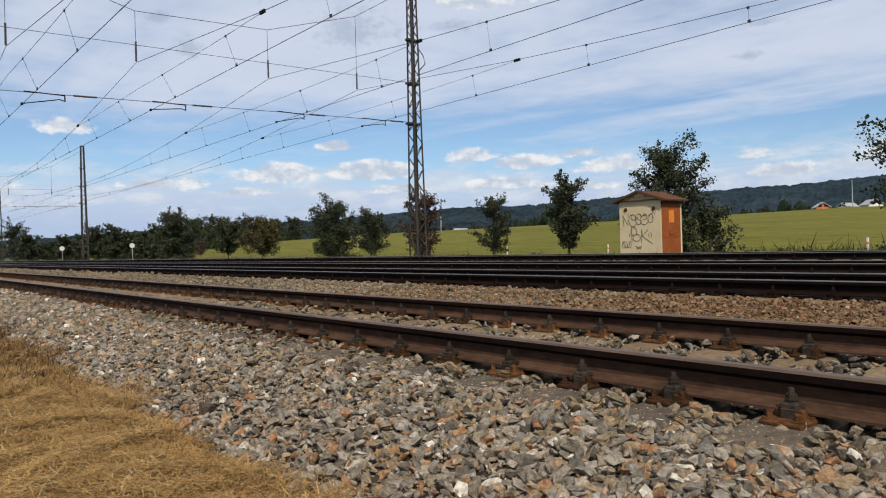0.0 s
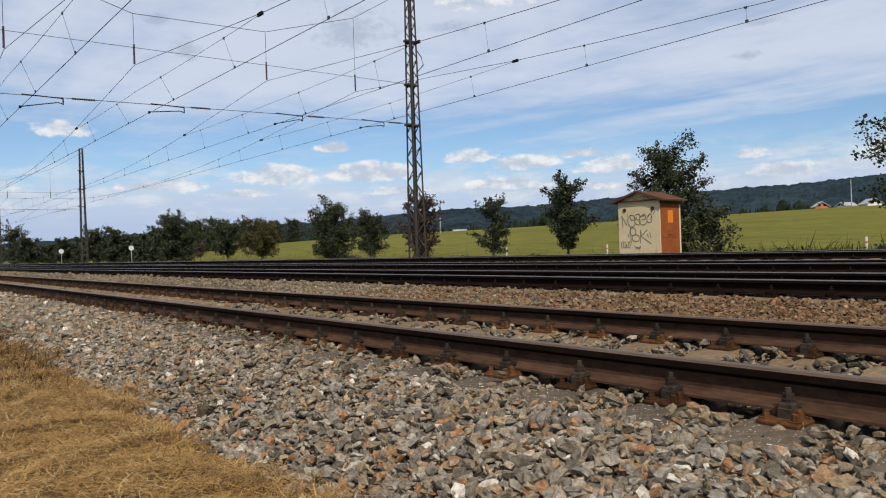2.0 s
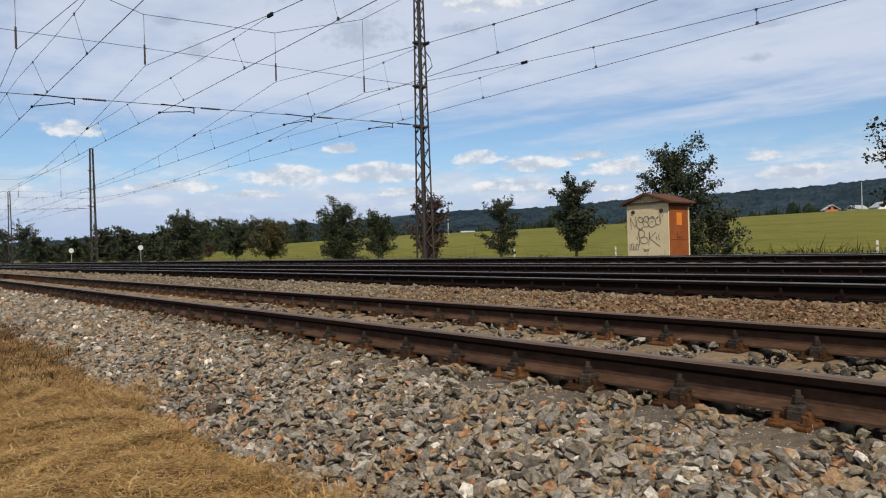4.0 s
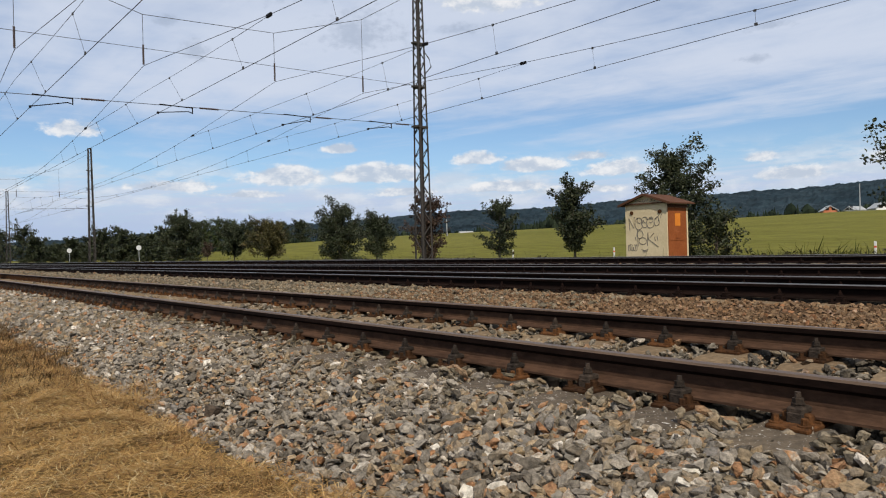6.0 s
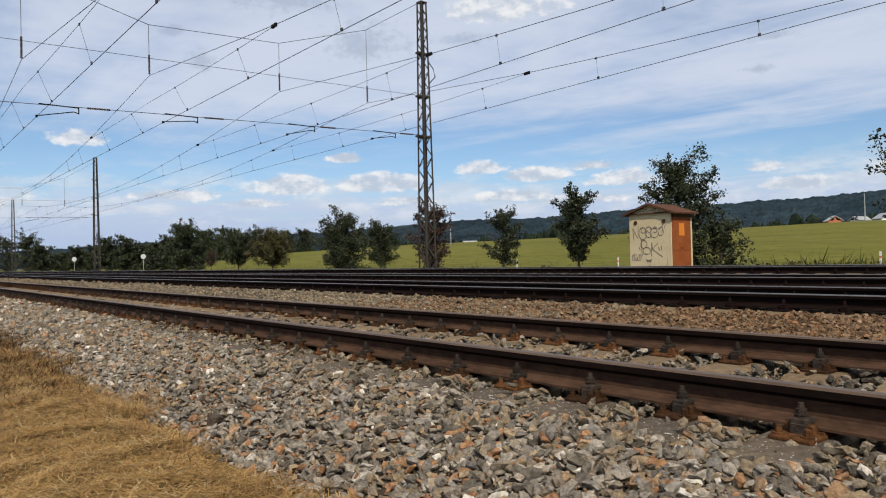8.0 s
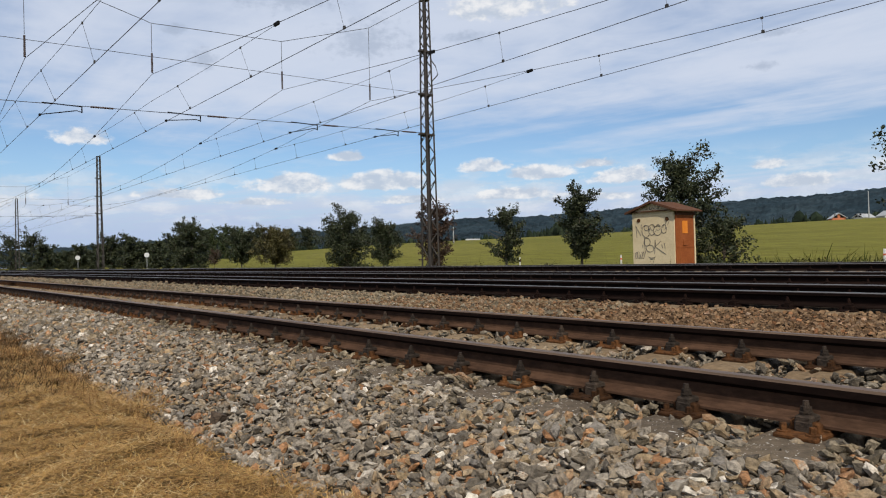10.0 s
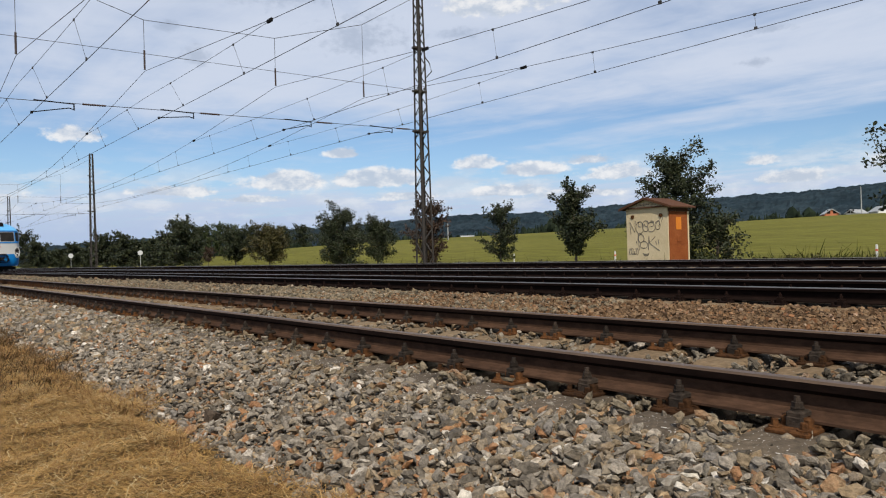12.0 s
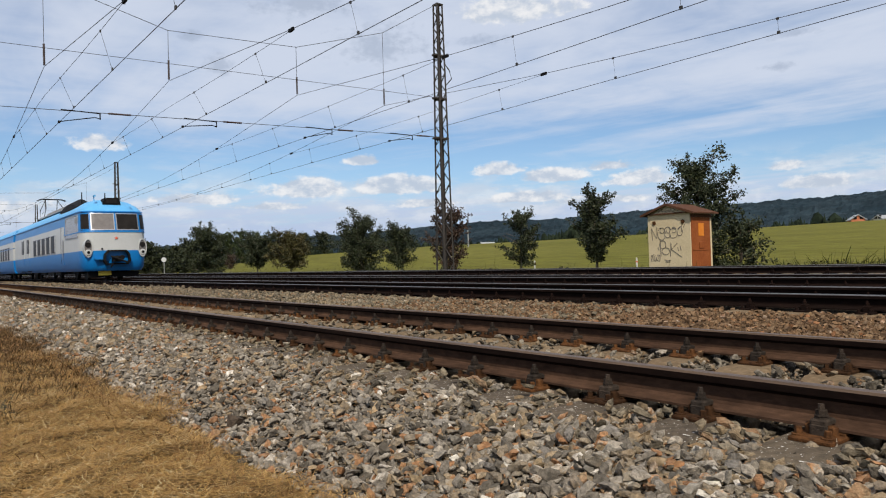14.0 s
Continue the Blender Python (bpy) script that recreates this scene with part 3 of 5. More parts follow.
def sleeper_mesh(ends, middle):
    """Concrete sleeper: higher under the rails, waisted in the middle, its origin at the rail seat; rust dust lies between the rails."""
    prof = [(-1.2, -0.012, 0.13), (-1.12, 0.0, 0.135), (-0.75, 0.0, 0.135), (-0.42, 0.0, 0.135), (-0.25, -0.035, 0.11), (0.25, -0.035, 0.11), (0.42, 0.0, 0.135), (0.75, 0.0, 0.135), (1.12, 0.0, 0.135), (1.2, -0.012, 0.13)]
    v, n = [], len(prof)
    for y, z, w in prof:
        v += [(-w, y, -0.2), (-w, y, z - 0.02), (-w + 0.02, y, z), (w - 0.02, y, z), (w, y, z - 0.02), (w, y, -0.2)]
    f, idx = [(5, 4, 3, 2, 1, 0), tuple((n - 1) * 6 + k for k in range(6))], [0, 0]
    for i in range(n - 1):
        f += [(i * 6 + k, (i + 1) * 6 + k, (i + 1) * 6 + k + 1, i * 6 + k + 1)[::-1] for k in range(5)]
        idx += [1 if -0.76 < prof[i][0] < 0.74 else 0] * 5
    return mesh_of("sleeper", v, f, [ends, middle], idx)


def plate_mesh(mat):
    """Ribbed base plate with its two ribs."""
    g = Geo().box(-0.078, -0.185, -0.176, 0.078, 0.185, -0.160, 0.006).box(-0.072, -0.070, -0.161, 0.072, 0.070, -0.153, 0.002)
    for s in (-1, 1):
        a, b = sorted((s * 0.068, s * 0.105))
        g.box(-0.055, a, -0.162, 0.055, b, -0.124, 0.008)
        for x in (-0.052, 0.052):
            g.tube([(x, s * 0.152, -0.162), (x, s * 0.152, -0.154)], 0.024, 10)
            g.tube([(x, s * 0.152, -0.154), (x, s * 0.152, -0.130)], 0.014, 6, 0.012)
    return g.mesh("base_plate", mat)


def clip_mesh(s, mat):
    """Clamp plate, washer, nut and bolt on one side of the rail."""
    g = Geo()
    a, b = sorted((s * 0.034, s * 0.116))
    g.box(-0.030, a, -0.124, 0.030, b, -0.104, 0.006)
    a, b = sorted((s * 0.100, s * 0.120))
    g.box(-0.030, a, -0.160, 0.030, b, -0.122, 0.005)
    y = s * 0.084
    for z in (-0.104, -0.096):
        g.tube([(0, y, z), (0, y, z + 0.005)], 0.024, 10)
    g.tube([(0, y, -0.091), (0, y, -0.073)], 0.020, 6)
    g.tube([(0, y, -0.073), (0, y, -0.052)], 0.0125, 8, 0.011)
    return g.mesh("clamp", mat)


def make_tracks():
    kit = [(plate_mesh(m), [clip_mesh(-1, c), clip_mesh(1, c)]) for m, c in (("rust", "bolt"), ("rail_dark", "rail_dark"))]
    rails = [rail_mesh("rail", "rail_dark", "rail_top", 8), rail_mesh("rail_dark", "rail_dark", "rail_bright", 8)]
    sl = [sleeper_mesh("sleeper", "sleeper_rusty"), sleeper_mesh("sleeper_rusty", "sleeper_rusty")]
    words = ["railway track with rusty rails on weathered concrete sleepers", "railway track on which the blue train runs, dark rusty rails",
             "railway track with polished rail heads among other tracks", "outermost railway track with dark rails, beside the lattice masts"]
    rng = random.Random(4)
    for k, (yc, zt) in enumerate(TRACKS):
        tr = empty("railway_track", pose(0, yc, zt), words[k], "railway track", "parallel railway tracks")
        for s in (-1, 1):
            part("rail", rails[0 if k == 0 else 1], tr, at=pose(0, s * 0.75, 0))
        near = [24, 18, 10, 6][k]
        plate, clips = kit[min(k, 1)]
        skew = SKEW if k == 0 else 0.0
        slope = math.tan(radians(skew))
        for i in range(-4 if k == 0 else -3, 60):
            x = FIRST[k] - PITCH[k] * i
            if x < -near:
                break
            part("sleeper", sl[1 if k == 1 else 0], tr, at=pose(x - slope * 0.75 + rng.uniform(-0.01, 0.01), rng.uniform(-0.03, 0.02), -0.178, 0, 0, skew + rng.uniform(-0.6, 0.6)))
            for s in (-1, 1):
                p = part("base_plate", plate, tr, at=pose(x - slope * 0.75 * (1 + s), s * 0.75, 0))
                for q in (0, 1):
                    part("clamp", clips[q], p)
        # sleepers and clamps further along the line
        g, h = Geo(), Geo()
        x = FIRST[k] - PITCH[k] * math.ceil((near + FIRST[k]) / PITCH[k] + 0.01)
        while x > -110:
            g.box(x - 0.13, -1.2, -0.3, x + 0.13, 1.2, -0.178, 0.015)
            for s in (-1, 1):
                h.box(x - 0.08, s * 0.75 - 0.18, -0.176, x + 0.08, s * 0.75 + 0.18, -0.15)
                for q in (-1, 1):
                    h.box(x - 0.04, s * 0.75 + q * 0.085 - 0.04, -0.15, x + 0.04, s * 0.75 + q * 0.085 + 0.04, -0.09)
                    h.box(x - 0.014, s * 0.75 + q * 0.085 - 0.014, -0.09, x + 0.014, s * 0.75 + q * 0.085 + 0.014, -0.04)
            x -= PITCH[k]
        x = FIRST[k] + PITCH[k] * (5 if k == 0 else 4)
        while x < 16:
            g.box(x - 0.13, -1.2, -0.3, x + 0.13, 1.2, -0.178, 0.015)
            x += PITCH[k]
        tagged(part("far_sleeper", g.mesh("far_sleeper", "sleeper_rusty" if k < 2 else "sleeper"), tr), kind="stuff")
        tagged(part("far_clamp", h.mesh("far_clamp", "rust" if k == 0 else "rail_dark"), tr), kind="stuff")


make_tracks()


# ---- ballast ----
def stone_shapes(n, seed):
    """Broken-stone shapes: a small lump cut by a few planes."""
    rng = np.random.default_rng(seed)
    bm = bmesh.new()
    bmesh.ops.create_icosphere(bm, subdivisions=1, radius=1.0)
    base = np.array([v.co[:] for v in bm.verts])
    tri = np.array([[v.index for v in f.verts] for f in bm.faces])
    bm.free()
    out = []
    for _ in range(n):
        v = base * rng.uniform(0.8, 1.25, (len(base), 1))
        for _ in range(9):
            d = rng.normal(size=3)
            d /= np.linalg.norm(d)
            h = rng.uniform(0.36, 0.62)
            k = v @ d
            v = v - np.where(k > h, k - h, 0)[:, None] * d
        v = v * np.array([rng.uniform(1.0, 1.35), rng.uniform(0.65, 1.0), rng.uniform(0.36, 0.70)])
        out.append(v)
    return np.array(out), tri


SHAPES, STONE_TRI = stone_shapes(24, 5)
BLOCK = np.array([(x, y, z) for z in (-0.6, 0.6) for x, y in ((-0.7, -0.7), (0.7, -0.7), (0.7, 0.7), (-0.7, 0.7))])
FAR_SHAPES = np.array([BLOCK * np.random.default_rng(i).uniform(0.55, 1.2, BLOCK.shape) for i in range(16)])
FAR_TRI = np.array([(4, 5, 6), (4, 6, 7), (0, 1, 5), (0, 5, 4), (1, 2, 6), (1, 6, 5), (2, 3, 7), (2, 7, 6), (3, 0, 4), (3, 4, 7)])


def rot_random(rng, n, tilt):
    a, b, c = rng.normal(0, tilt, n), rng.normal(0, tilt, n), rng.uniform(0, 6.2832, n)
    ca, sa, cb, sb, cc, sc = np.cos(a), np.sin(a), np.cos(b), np.sin(b), np.cos(c), np.sin(c)
    o, i = np.zeros(n), np.ones(n)
    rx = np.stack([i, o, o, o, ca, -sa, o, sa, ca], -1).reshape(n, 3, 3)
    ry = np.stack([cb, o, sb, o, i, o, -sb, o, cb], -1).reshape(n, 3, 3)
    rz = np.stack([cc, -sc, o, sc, cc, o, o, o, i], -1).reshape(n, 3, 3)
    return ry @ rx @ rz


def stones(name, n, x0, x1, y0, y1, size, seed, mat, label, keep=None, lift=0.25, skew=1.0, far=False):
    shapes, tri = (FAR_SHAPES, FAR_TRI) if far else (SHAPES, STONE_TRI)
    rng = np.random.default_rng(seed)
    x = x1 - (x1 - x0) * rng.uniform(0, 1, n) ** skew
    y = rng.uniform(y0, y1, n)
    if keep is not None:
        k = keep(x, y, rng)
        x, y = x[k], y[k]
    n = len(x)
    s = size * np.clip(np.exp(rng.normal(0, 0.36, n)), 0.4, 1.9)
    V = shapes[rng.integers(0, len(shapes), n)]
    V = np.einsum("nij,nkj->nki", rot_random(rng, n, 0.5), V) * s[:, None, None]
    z = ground_z(x, y) + s * rng.uniform(-0.5, lift + 0.75, n)
    V = V + np.stack([x, y, z], -1)[:, None, :]
    F = tri[None] + (np.arange(n) * shapes.shape[1])[:, None, None]
    return thing(name, mesh_np(name, V.reshape(-1, 3), F.reshape(-1, 3), mat), label, "ballast", kind="stuff")


def off_sleepers(k):
    yc, slope = TRACKS[k][0], math.tan(radians(SKEW)) if k == 0 else 0.0
    def keep(x, y, rng):
        p = PITCH[k]
        ph = np.abs((x - FIRST[k] + slope * (y - yc + 0.75) + p / 2) % p - p / 2)
        on = (ph < 0.12) & (np.abs(y - yc) < 1.17)
        under = np.minimum(np.abs(y - yc - 0.75), np.abs(y - yc + 0.75)) < 0.105
        return ~(on & (rng.uniform(0, 1, len(x)) > 0.05)) & ~under
    return keep


def off_all(x, y, rng):
    k = np.ones(len(x), bool)
    for i in range(4):
        k &= off_sleepers(i)(x, y, rng)
    return k


shoulder = stones("shoulder_ballast", 40000, -9.0, -0.2, 1.28, 2.7, 0.0250, 11, "stone", "grey and tan broken stone ballast on the shoulder of the track", off_all, skew=1.25)
stones("rust_dusted_ballast", 7000, -8.5, -0.3, 1.95, 2.72, 0.022, 61, "stone_tan", "tan ballast dusted with rust beside the rail", off_all, lift=0.35, skew=1.2)
stones("rust_dusted_ballast", 3600, -9.0, -0.3, 2.36, 2.60, 0.023, 62, "stone_tan", "tan ballast heaped against the rail between the sleepers", off_all, lift=1.3, skew=1.15)
stones("shoulder_ballast", 16000, -30.0, -8.5, 1.30, 2.7, 0.025, 12, "stone", "grey and tan broken stone ballast along the track", off_all, skew=1.4, far=True)
stones("rust_dusted_ballast", 6000, -30.0, -8.0, 1.5, 2.72, 0.023, 63, "stone_tan", "tan ballast dusted with rust further along the rail", off_all, lift=0.35, skew=1.4, far=True)
stones("crib_ballast", 17500, -9.0, -0.6, 2.6, 4.6, 0.0245, 13, "stone_crib", "grey broken stones between the sleepers of the track", off_all, lift=1.1, skew=1.2)
stones("crib_ballast", 8500, -34.0, -8.5, 2.6, 4.8, 0.026, 14, "stone_crib", "grey stones between the sleepers of the track", off_all, lift=0.3, skew=1.4, far=True)
stones("rusty_ballast", 20500, -9.5, -0.8, 4.55, 7.4, 0.0165, 15, "stone_rusty", "rust-brown ballast between two tracks", off_all, skew=1.15, far=True)
stones("rusty_ballast", 5200, -13.0, -5.0, 4.55, 7.4, 0.020, 64, "stone_tan", "tan and grey ballast strewn between two tracks", off_all, far=True)
stones("dusty_ballast", 8500, -26.0, -9.0, 4.6, 7.6, 0.024, 65, "stone_tan", "dull grey-brown ballast further along between two tracks", off_all, skew=1.3, far=True)
stones("dusty_ballast", 6000, -60.0, -22.0, 4.6, 8.0, 0.034, 16, "stone_tan", "dull grey-brown ballast far along between two tracks", off_all, skew=1.5, far=True)
stones("rusty_ballast", 5500, -40.0, -1.5, 7.4, 17.8, 0.040, 17, "stone_rusty", "dark rust-brown ballast round the farther tracks", off_all, lift=-0.7, skew=1.5, far=True)
# the same bed goes on behind the camera's shoulder
stones("shoulder_ballast", 8500, -0.35, 6.0, 1.28, 2.7, 0.036, 18, "stone", "grey and tan broken stone ballast along the track", off_all, far=True)
stones("crib_ballast", 4500, -0.8, 8.0, 2.6, 7.4, 0.040, 19, "stone_rusty", "rust-stained ballast round the nearer tracks", off_all, far=True)


# single stones that lie on top by the near end of the shoulder
def make_loose_stones():
    rng = random.Random(77)
    shapes = [mesh_np("stone", SHAPES[i] * 0.033, STONE_TRI, "stone_single") for i in range(len(SHAPES))]
    for i in range(300):
        x, y = rng.uniform(-2.6, -0.7), rng.uniform(1.5, 2.25)
        if abs((x - FIRST[0] + PITCH[0] / 2) % PITCH[0] - PITCH[0] / 2) < 0.15 and y > 2.15:
            continue
        s = rng.uniform(0.7, 1.35)
        ob = part("stone", shapes[i % len(shapes)], shoulder, at=Matrix.LocRotScale((x, y, float(ground_z(x, y)) + 0.02 * s), Euler((rng.gauss(0, 0.5), rng.gauss(0, 0.5), rng.uniform(0, 6.28))), (s, s, s)))


make_loose_stones()
dark = thing("boulder", mesh_np("boulder", SHAPES[3] * np.array([0.062, 0.066, 0.21]), STONE_TRI, "boulder"), "dark brown lump of stone at the grass edge", "stone", at=pose(-3.80, 1.46, -0.355, 14, 8, 70))


# ---- dry grass strip ----
def blades(name, n, x0, x1, y0, y1, length, width, seed, mat, label, lean=1.15, edge=0.0, skew=1.0, z_add=0.0, cat="grass", flat=False):
    """Thin bent blades, each of two quads (flat: of one), lying or standing on the ground."""
    rng = np.random.default_rng(seed)
    x = x1 - (x1 - x0) * rng.uniform(0, 1, n) ** skew
    y = rng.uniform(y0, y1, n)
    if edge:
        wob = 0.10 * np.sin(x * 2.3) + 0.07 * np.sin(x * 5.1 + 1) + 0.05 * np.sin(x * 11.0)
        k = y < y1 - edge + wob - 0.14 * smooth((x + 3.2) / 1.4) + rng.uniform(0, edge, n) ** 2
        x, y = x[k], y[k]
        n = len(x)
    L = length * np.exp(rng.normal(0, 0.35, n))
    a = rng.uniform(0, 6.2832, n)
    tilt = np.clip(rng.normal(lean, 0.35 if lean < 1.3 else 0.20, n), 0.05, 1.53)
    d = np.stack([np.cos(a) * np.sin(tilt), np.sin(a) * np.sin(tilt), np.cos(tilt)], -1)
    side = np.stack([-np.sin(a), np.cos(a), np.zeros(n)], -1) * (width * rng.uniform(0.6, 1.3, n))[:, None]
    mound = 0.6 * np.sin(x * 4.7 + 2.1 * np.sin(y * 6.3 + x)) * np.sin(y * 8.1 + 2.0 * np.sin(x * 3.7)) + 0.5 * np.sin(x * 13.0 + 3.0 * np.sin(y * 9.0)) * np.sin(y * 17.0 + 2.0 * np.sin(x * 7.0))
    b = np.stack([x, y, ground_z(x, y) + rng.uniform(0.0, 0.035, n) + z_add * np.clip(mound + 0.6, 0, 2)], -1)
    bend = rng.normal(0, 0.18, (n, 3)) * L[:, None]
    bend[:, 2] = -np.abs(bend[:, 2]) * 0.6
    p1 = b + d * (L * 0.55)[:, None]
    p2 = b + d * L[:, None] + bend
    p2[:, 2] = np.maximum(p2[:, 2], b[:, 2] + 0.004)
    if flat:
        V = np.stack([b - side, b + side, p2 + side * 0.4, p2 - side * 0.4], 1)
        F = np.arange(n * 4).reshape(-1, 4)
        return thing(name, mesh_np(name, V.reshape(-1, 3), F, mat), label, cat, kind="stuff")
    V = np.stack([b - side, b + side, p1 - side * 0.8, p1 + side * 0.8, p2 - side * 0.15, p2 + side * 0.15], 1)
    F = np.array([[0, 1, 3, 2], [2, 3, 5, 4]])[None] + (np.arange(n) * 6)[:, None, None]
    return thing(name, mesh_np(name, V.reshape(-1, 3), F.reshape(-1, 4), mat), label, cat, kind="stuff")


blades("dry_grass", 105000, -9.0, -0.9, -0.4, 1.55, 0.054, 0.0016, 21, "straw", "cut straw-yellow dry grass beside the ballast", 1.47, edge=0.30, skew=1.1, z_add=0.035, flat=True)
blades("dry_grass", 12000, -9.0, -0.9, -0.3, 1.50, 0.070, 0.0013, 23, "straw_pale", "pale loose stalks strewn over the dry grass", 1.5, edge=0.30, skew=1.1, z_add=0.05)
blades("dry_grass", 24000, -26.0, -8.0, -1.5, 1.55, 0.13, 0.004, 22, "straw_red", "reddish-brown withered grass along the ballast", 1.40, edge=0.30, skew=1.3, z_add=0.04, flat=True)
blades("dry_grass", 24000, -8.5, -1.4, -0.4, 1.55, 0.055, 0.0014, 29, "straw_red", "reddish-brown withered grass in the dry strip", 1.40, edge=0.28, skew=0.9, z_add=0.045, flat=True)
blades("dry_grass", 7000, -9.0, -1.0, 1.02, 1.50, 0.075, 0.0012, 30, "straw_red", "withered tufts standing along the edge of the ballast", 0.95, edge=0.26, z_add=0.02)
blades("dry_grass", 13000, -0.9, 6.0, -0.45, 1.50, 0.10, 0.0035, 27, "straw", "cut straw-yellow dry grass further along the ballast", 1.47, edge=0.25, z_add=0.02, flat=True)
blades("dry_grass", 26000, -12.0, 6.0, -5.0, -0.42, 0.12, 0.0045, 28, "straw", "cut straw-yellow dry grass round the camera", 1.47, z_add=0.03, flat=True)
blades("dry_weeds", 15000, -13.0, -5.4, 0.2, 1.50, 0.10, 0.0030, 24, "weed_brown", "brown withered weeds in the dry grass", 1.25, edge=0.25)
blades("dry_weeds", 6500, -13.0, -6.2, 0.8, 1.60, 0.10, 0.0026, 31, "weed_brown", "brown withered weeds standing at the edge of the ballast", 1.0, edge=0.25, skew=0.6)
# small patch of low, darker blades within the dry grass
blades("weed_tuft", 260, -5.5, -5.0, 0.30, 0.55, 0.09, 0.004, 25, "weed_dark", "dark low tuft in the dry grass", 0.9)
# rough growth on the far verge
blades("verge_weeds", 12000, -15.0, 3.0, 28.6, 30.7, 0.47, 0.026, 32, "verge", "rank dark green weeds along the road's edge", 0.50)
blades("verge_weeds", 16000, -75.0, 2.0, 20.5, 30.3, 0.50, 0.008, 26, "verge", "tall green and yellow weeds on the far verge", 0.45)


# ---- lattice masts and overhead line ----
MAST_Y = 19.45
MAST_X = [-25.0, -85.0, -144.0]


def mast_mesh(height):
    """Square lattice mast: four angle legs drawn in towards the top, zigzag lacing on each face."""
    half = lambda z: 0.30 + (0.165 - 0.30) * z / height
    legs, laces = [], []
    for sx, sy in ((-1, -1), (1, -1), (1, 1), (-1, 1)):
        g = Geo()
        ring = []
        for z, h in ((-0.1, half(0)), (height, half(height))):
            ring.append([(sx * (h - u), sy * (h - v), z) for u, v in ((0, 0), (0.085, 0), (0.085, 0.012), (0.012, 0.012), (0.012, 0.085), (0, 0.085))])
        g.add(ring[0] + ring[1], [(0, 1, 2, 3), (0, 3, 4, 5), (6, 7, 8, 9), (6, 9, 10, 11)] + [(i, (i + 1) % 6, 6 + (i + 1) % 6, 6 + i) for i in range(6)])
        legs.append(g.mesh("leg", "steel"))
    for f, flat in ((-1, True), (1, True), (-1, False), (1, False)):
        z, k = 0.25, 0
        while z < height - 0.3:
            z2 = min(z + 0.36 + 0.30 * (1 - z / height), height - 0.05)
            h1, h2, s = half(z) - 0.008, half(z2) - 0.008, 1 if k % 2 else -1
            a, b_ = ((s * h1, f * h1, z), (-s * h2, f * h2, z2)) if flat else ((f * h1, s * h1, z), (f * h2, -s * h2, z2))
            laces.append(Geo().beam(a, b_, 0.05, 0.014))
            z, k = z2, k + 1
    h = half(height) + 0.01
    return legs, laces, Geo().box(-h, -h, height - 0.05, h, h, height).mesh("cap", "steel")


def make_masts():
    legs, laces, cap = mast_mesh(12.6)
    bars = [g.mesh("lacing_bar", "steel") for g in laces]
    joined = Geo()
    for g in laces:
        joined.add(g.v, g.f)
    joined = joined.mesh("lacing", "steel")
    def lacing(m, single):
        if single:
            for me in bars:
                part("lacing_bar", me, m)
        else:
            tagged(part("lacing", joined, m), kind="stuff")
    foot = Geo().box(-0.6, -0.6, -0.9, 0.6, 0.6, 0.06, 0.05).mesh("footing", "sleeper")
    bracket = Geo().box(-0.30, -0.34, 0, 0.30, 0.34, 0.07).box(-0.2, -0.55, 0.02, 0.2, -0.3, 0.10).mesh("bracket", "steel")
    for k, x in enumerate(MAST_X):
        m = empty("lattice_mast", pose(x - 0.2, MAST_Y, -0.50), "dark rusty steel lattice mast that carries the overhead wires", "catenary mast", "lattice masts")
        m.scale = (1, 1, 1) if k == 0 else (1.15, 1.15, 1.045)
        for q in range(4):
            part("leg", legs[q], m)
        lacing(m, k == 0)
        part("cap", cap, m), part("footing", foot, m)
        for z in (6.45, 8.25, 10.2):
            s = 1 - 0.5 * z / 12.6
            b = part("bracket", bracket, m, at=pose(0, 0, z))
            b.scale = (s, s, 1)
    # the masts on the camera's side of the line carry the other ends of the cross-spans
    for x in MAST_X:
        m = empty("lattice_mast", pose(x, 0.2, -0.50), "dark rusty steel lattice mast on the grassy side of the tracks", "catenary mast", "lattice masts")
        for q in range(4):
            part("leg", legs[q], m)
        lacing(m, False)
        part("cap", cap, m), part("footing", foot, m)


make_masts()

LINES = [(3.67, 6.96, 4.05, 5.24), (7.47, 7.01, 7.90, 5.44), (12.30, 7.08, 12.58, 5.44), (16.30, 7.12, 16.50, 5.62)]  # messenger y z and contact y z at the cross-span


def insulator(g, a, b, n=5, r=0.035):
    a, b = Vector(a), Vector(b)
    g.tube([a, b], 0.026, 8)
    for i in range(n):
        p = a.lerp(b, (i + 0.5) / n)
        d = (b - a).normalized() * 0.016
        g.tube([p - d, p + d], r, 8)


